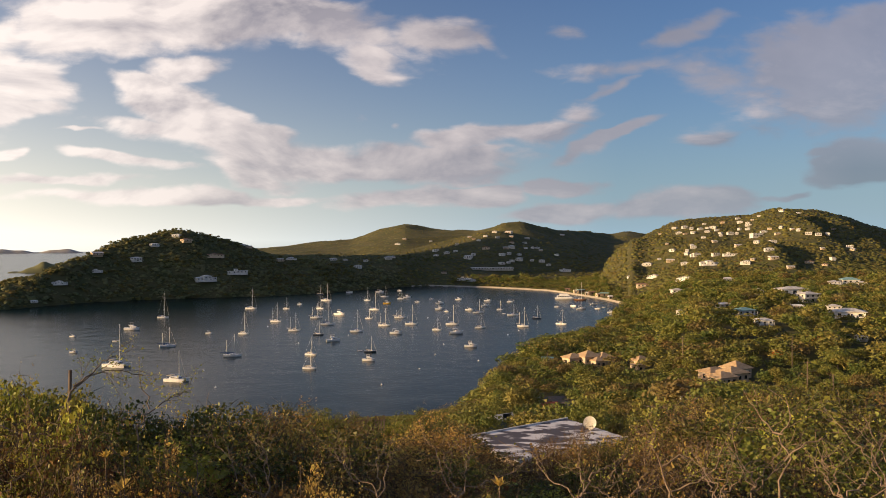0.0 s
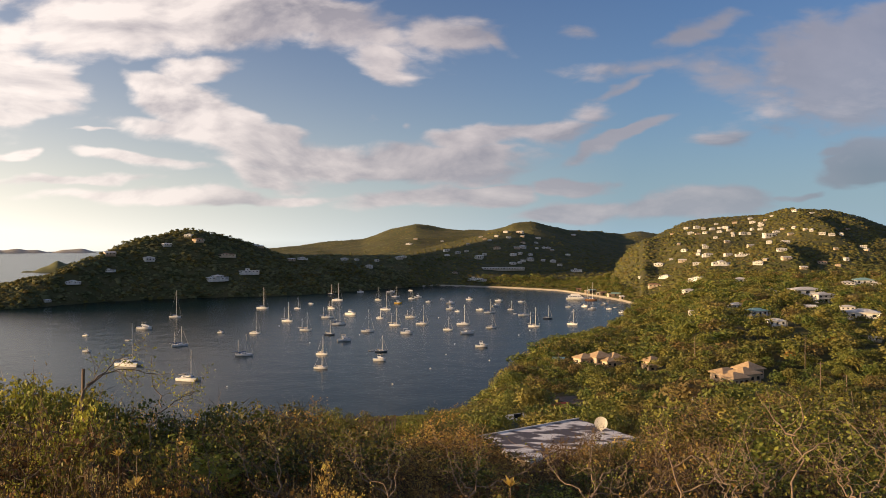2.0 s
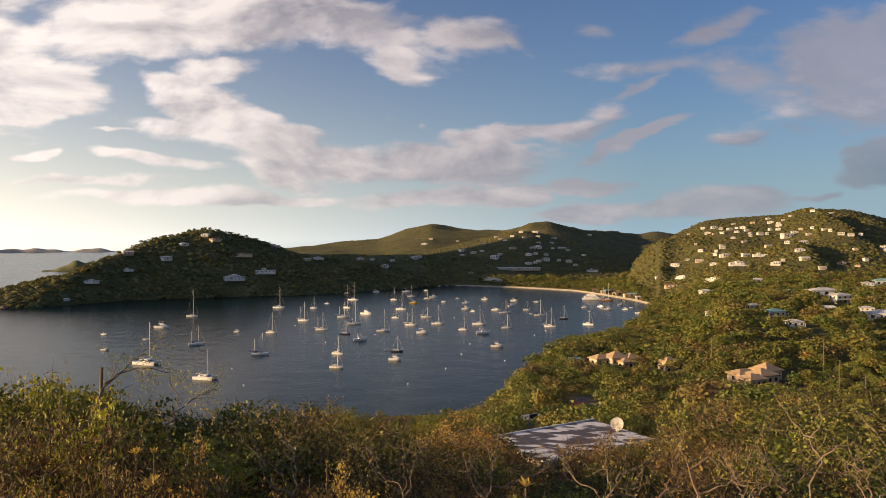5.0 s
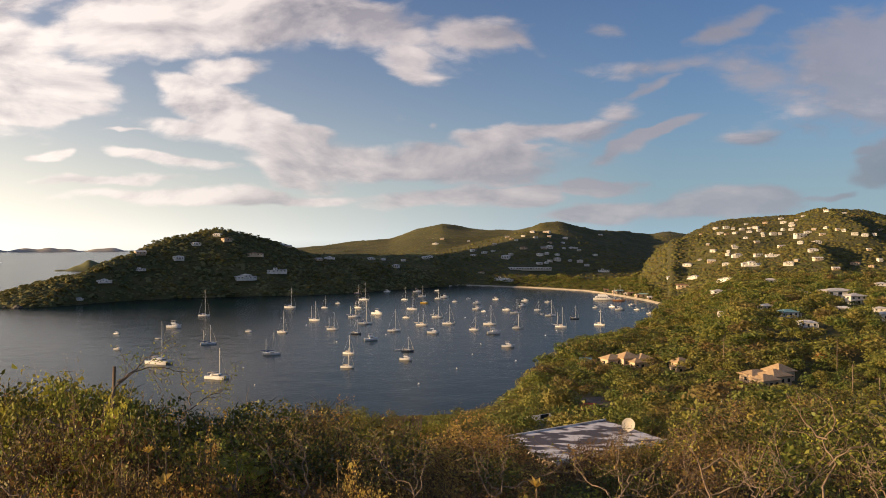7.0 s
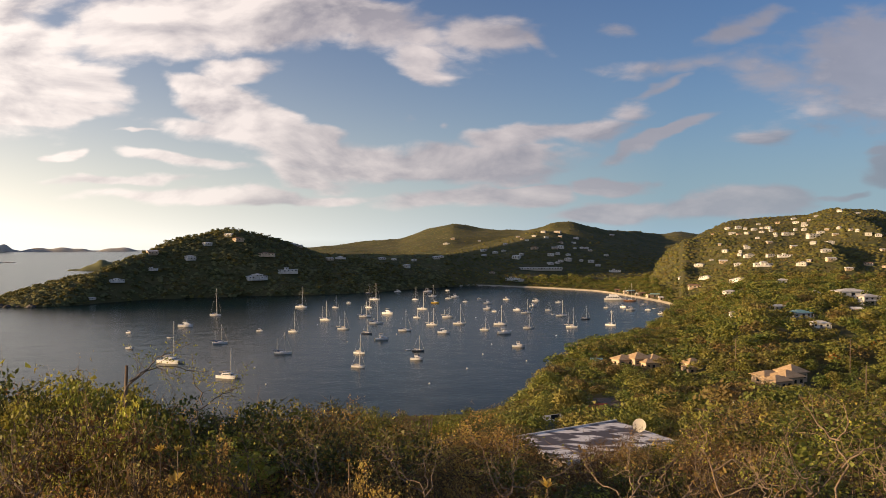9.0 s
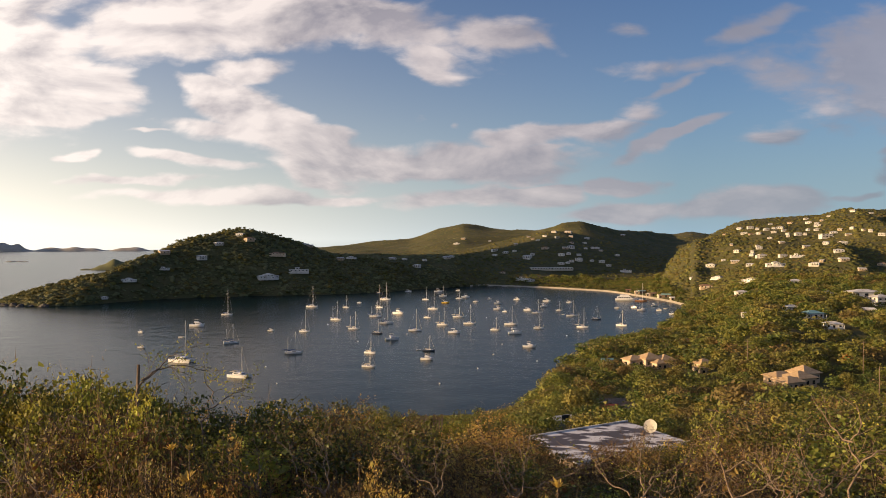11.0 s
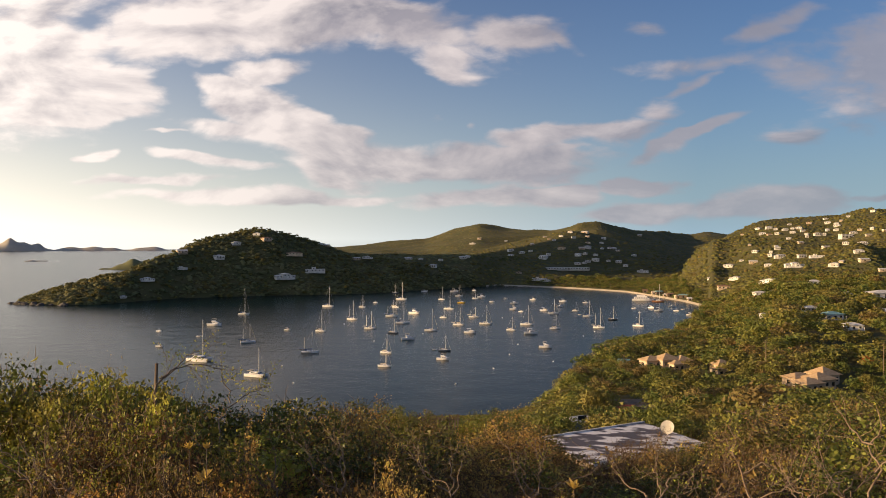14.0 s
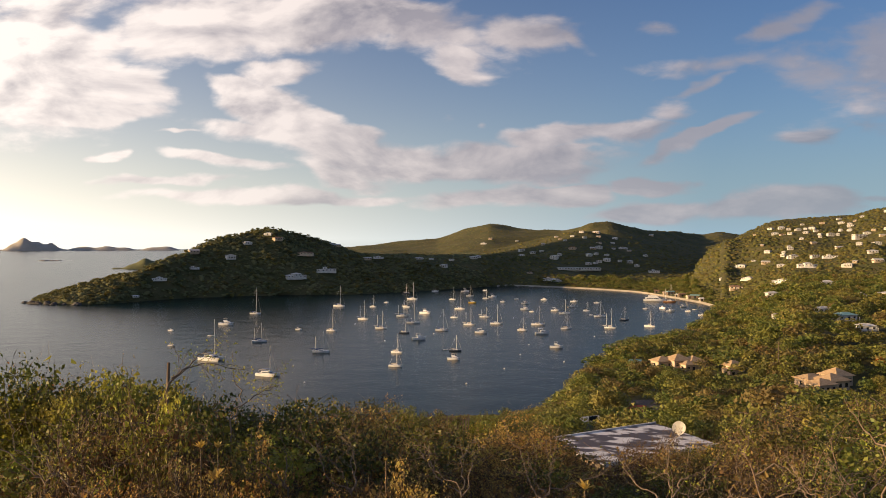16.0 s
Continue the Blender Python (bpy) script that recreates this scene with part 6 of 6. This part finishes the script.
trng = np.random.RandomState(9)
count = 0
while count < 150:
    a_, r = trng.uniform(2.5, 29.5), trng.uniform(110, 460)
    if trng.uniform() > r / 460:
        continue
    x, y = polar(a_, r)
    z = float(ground_height(np.array([x]), np.array([y]))[0])
    if z < 2.0:
        continue
    ok, k = keep_clear(np.array([x]), np.array([y]), 7)
    count += 1
    if not ok[0]:
        continue
    h = trng.uniform(5.0, 8.5) * k[0]
    if z + h > EYE + np.interp(a_, [c[0] for c in BAY_TOP], [c[1] for c in BAY_TOP]) * r:
        continue
    plant_tree(count, x, y, h * trng.uniform(0.9, 1.4), h, trng.choice(["green", "green", "olive", "brown"]))
for i, (a_, r, h) in enumerate(((22.3, 340, 5.5), (24.7, 365, 6.0))):
    plant_tree(i, *polar(a_, r), h * 0.9, h, "orange")


def palm_parts(seed):
    rng = np.random.RandomState(seed)
    p0, p1, r0, r1 = [], [], [], []
    at, d = np.array([0, 0, -0.3]), unit(np.array([rng.normal() * 0.12, rng.normal() * 0.12, 1.0]))
    for i in range(6):
        d = unit(d + rng.normal(size=3) * 0.05)
        nx = at + d * 1.15
        p0.append(at), p1.append(nx), r0.append(0.17 - 0.012 * i), r1.append(0.158 - 0.012 * i)
        at = nx
    V, Fs = tubes(np.array(p0), np.array(p1), np.array(r0), np.array(r1), 7)
    blades = []
    for i in range(17):
        a_ = i * 2.4
        out_, rise = np.array([math.cos(a_), math.sin(a_), 0]), rng.uniform(0.1, 1.3)
        side = np.array([-math.sin(a_), math.cos(a_), 0])
        for k in range(9):
            u = k / 8
            q = at + out_ * 2.7 * u + np.array([0, 0, rise * 1.6 * u - 1.9 * u * u])
            for sg in (-1, 1):
                tip = q + side * sg * 0.55 * math.sin(math.pi * min(1, u + 0.15)) + out_ * 0.4 - np.array([0, 0, 0.25])
                blades.append([q, q + out_ * 0.16, tip, q + side * sg * 0.1])
    return mesh_np("trunk", V, Fs, M_BARK), blades_mesh("fronds", np.array(blades), M_LEAF_MID, 4)


PALMS = [palm_parts(90 + i) for i in range(3)]
for i in range(46):
    if i < 30:
        a_, r = trng.uniform(6.2, 11.5), trng.uniform(350, 470)
    else:
        a_ = trng.uniform(0, 12.5)
        r = float(along(FAR_SHORE, 1, np.array([a_]))[0]) + trng.uniform(14, 30)
    x, y = polar(a_, r)
    z = float(ground_height(np.array([x]), np.array([y]))[0])
    if z < 0.8 or np.min(np.hypot(foot[:, 0] - x, foot[:, 1] - y) - foot[:, 2] * 0.5) < 1.5:
        continue
    top = tagged(new("palm"), "coconut palm with drooping fronds near the shore", "palm tree", group="palms by the bay")
    top.matrix_basis = pose(x, y, z, 0, 0, i * 50) @ Matrix.Scale(trng.uniform(0.75, 1.15), 4)
    shared("trunk", PALMS[i % 3][0], top, Matrix.Identity(4))
    shared("crown", PALMS[i % 3][1], top, Matrix.Identity(4))


# ---------------------------------------------------------------- single plants and a post in the foreground
def spot(az_, r):
    x, y = polar(az_, r)
    return x, y, float(ground_height(np.array([x]), np.array([y]))[0])


x, y, z = spot(-25.2, 13.0)
post = tagged(new("fence_post"), "dark weathered wooden post standing in the bushes", "post")
post.matrix_basis = pose(x, y, z, 1.5, 2, 20)
bm = bmesh.new()
topz = EYE - 0.143 * 13.0 - z
pole(bm, (0, 0, -0.3), (0, 0, topz), 0.026, 0.023, 8)
part("shaft", bm, M_TIMBER, post)


def sapling(label, base, r, limbs, mat, rad, seed, leaves=5):
    """A thin crooked sapling. limbs: rows of points (azimuth, rise over run seen from the camera) at the distance r."""
    rng = np.random.RandomState(seed)
    bx, by, bz = spot(base, r)
    top = tagged(new("sapling"), label, "sapling")
    top.matrix_basis = pose(bx, by, bz)
    p0, p1, r0, r1, ends = [], [], [], [], []

    def seg(a_, b_, ra, rb):
        p0.append(a_), p1.append(b_), r0.append(ra), r1.append(rb)
    for li, row in enumerate(limbs):
        pts = []
        for k, (a_, e_) in enumerate(row):
            q = r + 0.12 * k - 0.1 * li
            pts.append(np.array([q * math.sin(radians(a_)) - bx, q * math.cos(radians(a_)) - by, EYE + e_ * q - bz]))
        fine = []
        for a_, b_ in zip(pts, pts[1:]):
            fine += [a_ + (b_ - a_) * u + rng.normal(size=3) * 0.018 for u in (0, 0.33, 0.66)]
        fine.append(pts[-1])
        if li == 0:
            seg(np.array([0, 0, -0.2]), fine[0], rad * 1.3, rad)
        n = len(fine) - 1
        for k in range(n):
            ra = rad * (1 - 0.75 * k / n) * (1 if li == 0 else 0.8)
            seg(fine[k], fine[k + 1], ra, ra * 0.9)
            if k > n * 0.35:
                d = unit(unit(fine[k + 1] - fine[k]) + rng.normal(size=3) * np.array([0.7, 0.4, 0.7]))
                at = fine[k]
                for j in range(4):
                    d = unit(d + rng.normal(size=3) * 0.25)
                    nx = at + d * rng.uniform(0.07, 0.13)
                    seg(at, nx, rad * 0.25, rad * 0.16)
                    at = nx
                    ends.append(at)
        ends.append(fine[-1])
    V, Fs = tubes(np.array(p0), np.array(p1), np.array(r0), np.array(r1), 5)
    tagged(shared("stem", mesh_np("stem", V, Fs, mat), top, Matrix.Identity(4)), kind="stuff")
    e = np.repeat(np.array(ends), leaves, 0)
    c = e + rng.normal(size=e.shape) * 0.05
    tagged(shared("foliage", blades_mesh("foliage", leaf_faces(rng, c, np.full(len(c), 0.034), width=0.7), M_LEAF_LIME), top, Matrix.Identity(4)), kind="stuff")


sapling("crooked dark sapling with a few yellow-green leaves", -26, 12.2, [
    [(-25.56, -0.219), (-25.06, -0.188), (-24.38, -0.163), (-23.19, -0.150), (-21.81, -0.148), (-20.23, -0.156)],
    [(-24.38, -0.163), (-23.36, -0.147), (-22.68, -0.140), (-21.81, -0.133)],
    [(-25.56, -0.216), (-27.51, -0.210), (-28.77, -0.199), (-29.71, -0.223)]], M_TIMBER, 0.017, 4, 5)
sapling("thin forked sapling with sparse leaves", -20.8, 12.0, [
    [(-20.6, -0.225), (-20.24, -0.204), (-18.99, -0.190), (-18.08, -0.181), (-17.35, -0.172)],
    [(-19.71, -0.196), (-20.24, -0.175), (-20.41, -0.161)]], M_TIMBER, 0.013, 8, 5)
sapling("pale crooked branches rising from the scrub", 22.8, 11.6, [
    [(22.4, -0.285), (22.9, -0.250), (22.5, -0.225), (23.2, -0.200), (22.8, -0.180)],
    [(22.9, -0.250), (24.2, -0.228), (25.0, -0.222), (26.2, -0.235)],
    [(22.5, -0.225), (21.4, -0.205), (20.6, -0.185)]], M_TWIG_PALE, 0.016, 12, 4)
sapling("pale bare stems leaning through the bushes", 15.0, 11.4, [
    [(15.6, -0.30), (15.0, -0.270), (14.4, -0.250), (14.6, -0.225)],
    [(15.0, -0.270), (16.2, -0.255), (17.2, -0.262)],
    [(15.6, -0.30), (17.4, -0.285), (18.5, -0.270), (18.9, -0.245)]], M_TWIG_PALE, 0.016, 15, 4)


brng = np.random.RandomState(77)
for a_, r, el, mat in ((12.6, 11.8, -0.315, M_TWIG_PALE), (18.6, 10.6, -0.315, M_TWIG_PALE), (20.8, 12.2, -0.29, M_TWIG_PALE), (26.4, 11.0, -0.29, M_TWIG_PALE), (28.6, 12.4, -0.27, M_TWIG_PALE), (9.2, 11.0, -0.32, M_TWIG_PALE), (-12.4, 10.8, -0.31, M_TIMBER),
                       (-16.8, 11.4, -0.30, M_TIMBER), (-29.6, 11.2, -0.29, M_TIMBER), (-32.0, 12.0, -0.27, M_TIMBER), (-4.6, 10.8, -0.315, M_TWIG_PALE), (0.8, 11.2, -0.318, M_TWIG_PALE)):
    limbs = []
    for k in range(4):
        drift, row = brng.uniform(-0.9, 0.9), [(a_, el)]
        for j in range(5):
            row.append((row[-1][0] + drift + brng.uniform(-0.5, 0.5), row[-1][1] + brng.uniform(0.004, 0.022)))
        limbs.append(row)
    sapling("crooked leafless branches tangled in the bushes", a_, r, limbs, mat, brng.uniform(0.010, 0.015), int(100 + a_), 1)


def rosette(az_, r, el, size, seed):
    """A clump of upturned bright yellow leaves."""
    x, y, z = spot(az_, r)
    rng = np.random.RandomState(seed)
    zt = EYE + el * r
    top = tagged(new("yellow_plant"), "clump of large bright yellow leaves on a stem", "plant", group="yellow-leaved plants")
    top.matrix_basis = pose(x, y, zt)
    bm = bmesh.new()
    pole(bm, (0, 0, z - zt - 0.1), (0, 0, 0), 0.006, 0.005, 4)
    part("stem", bm, M_TIMBER, top)
    for i in range(13):
        a_, tilt = i * 2.4, rng.uniform(0.25, 1.1)
        d = unit(np.array([math.cos(a_) * tilt, math.sin(a_) * tilt, 0.8]))
        sd = unit(np.cross(d, [0, 0, 1]))
        L, w = size * rng.uniform(0.7, 1.2), size * 0.14
        bm = bmesh.new()
        rows = []
        for k in range(5):
            u = k / 4
            q = d * L * u - np.array([0, 0, 0.25 * L * u * u])
            ww = w * math.sin(math.pi * (0.12 + 0.86 * u))
            rows.append([bm.verts.new(q - sd * ww), bm.verts.new(q + np.array([0, 0, -0.3 * ww])), bm.verts.new(q + sd * ww)])
        for m_, n_ in zip(rows, rows[1:]):
            for k in range(2):
                bm.faces.new((m_[k], m_[k + 1], n_[k + 1], n_[k]))
        part("leaf", bm, M_LEAF_YELLOW, top)


for i, (a_, r, el, sz_) in enumerate(((-21.67, 9.9, -0.286, 0.19), (-22.53, 9.9, -0.247, 0.12), (-21.42, 9.9, -0.248, 0.11), (-20.44, 10.4, -0.295, 0.07), (3.95, 9.9, -0.303, 0.17), (-9.98, 10.4, -0.272, 0.05), (-24.17, 10.4, -0.25, 0.05))):
    rosette(a_, r, el, sz_, i)
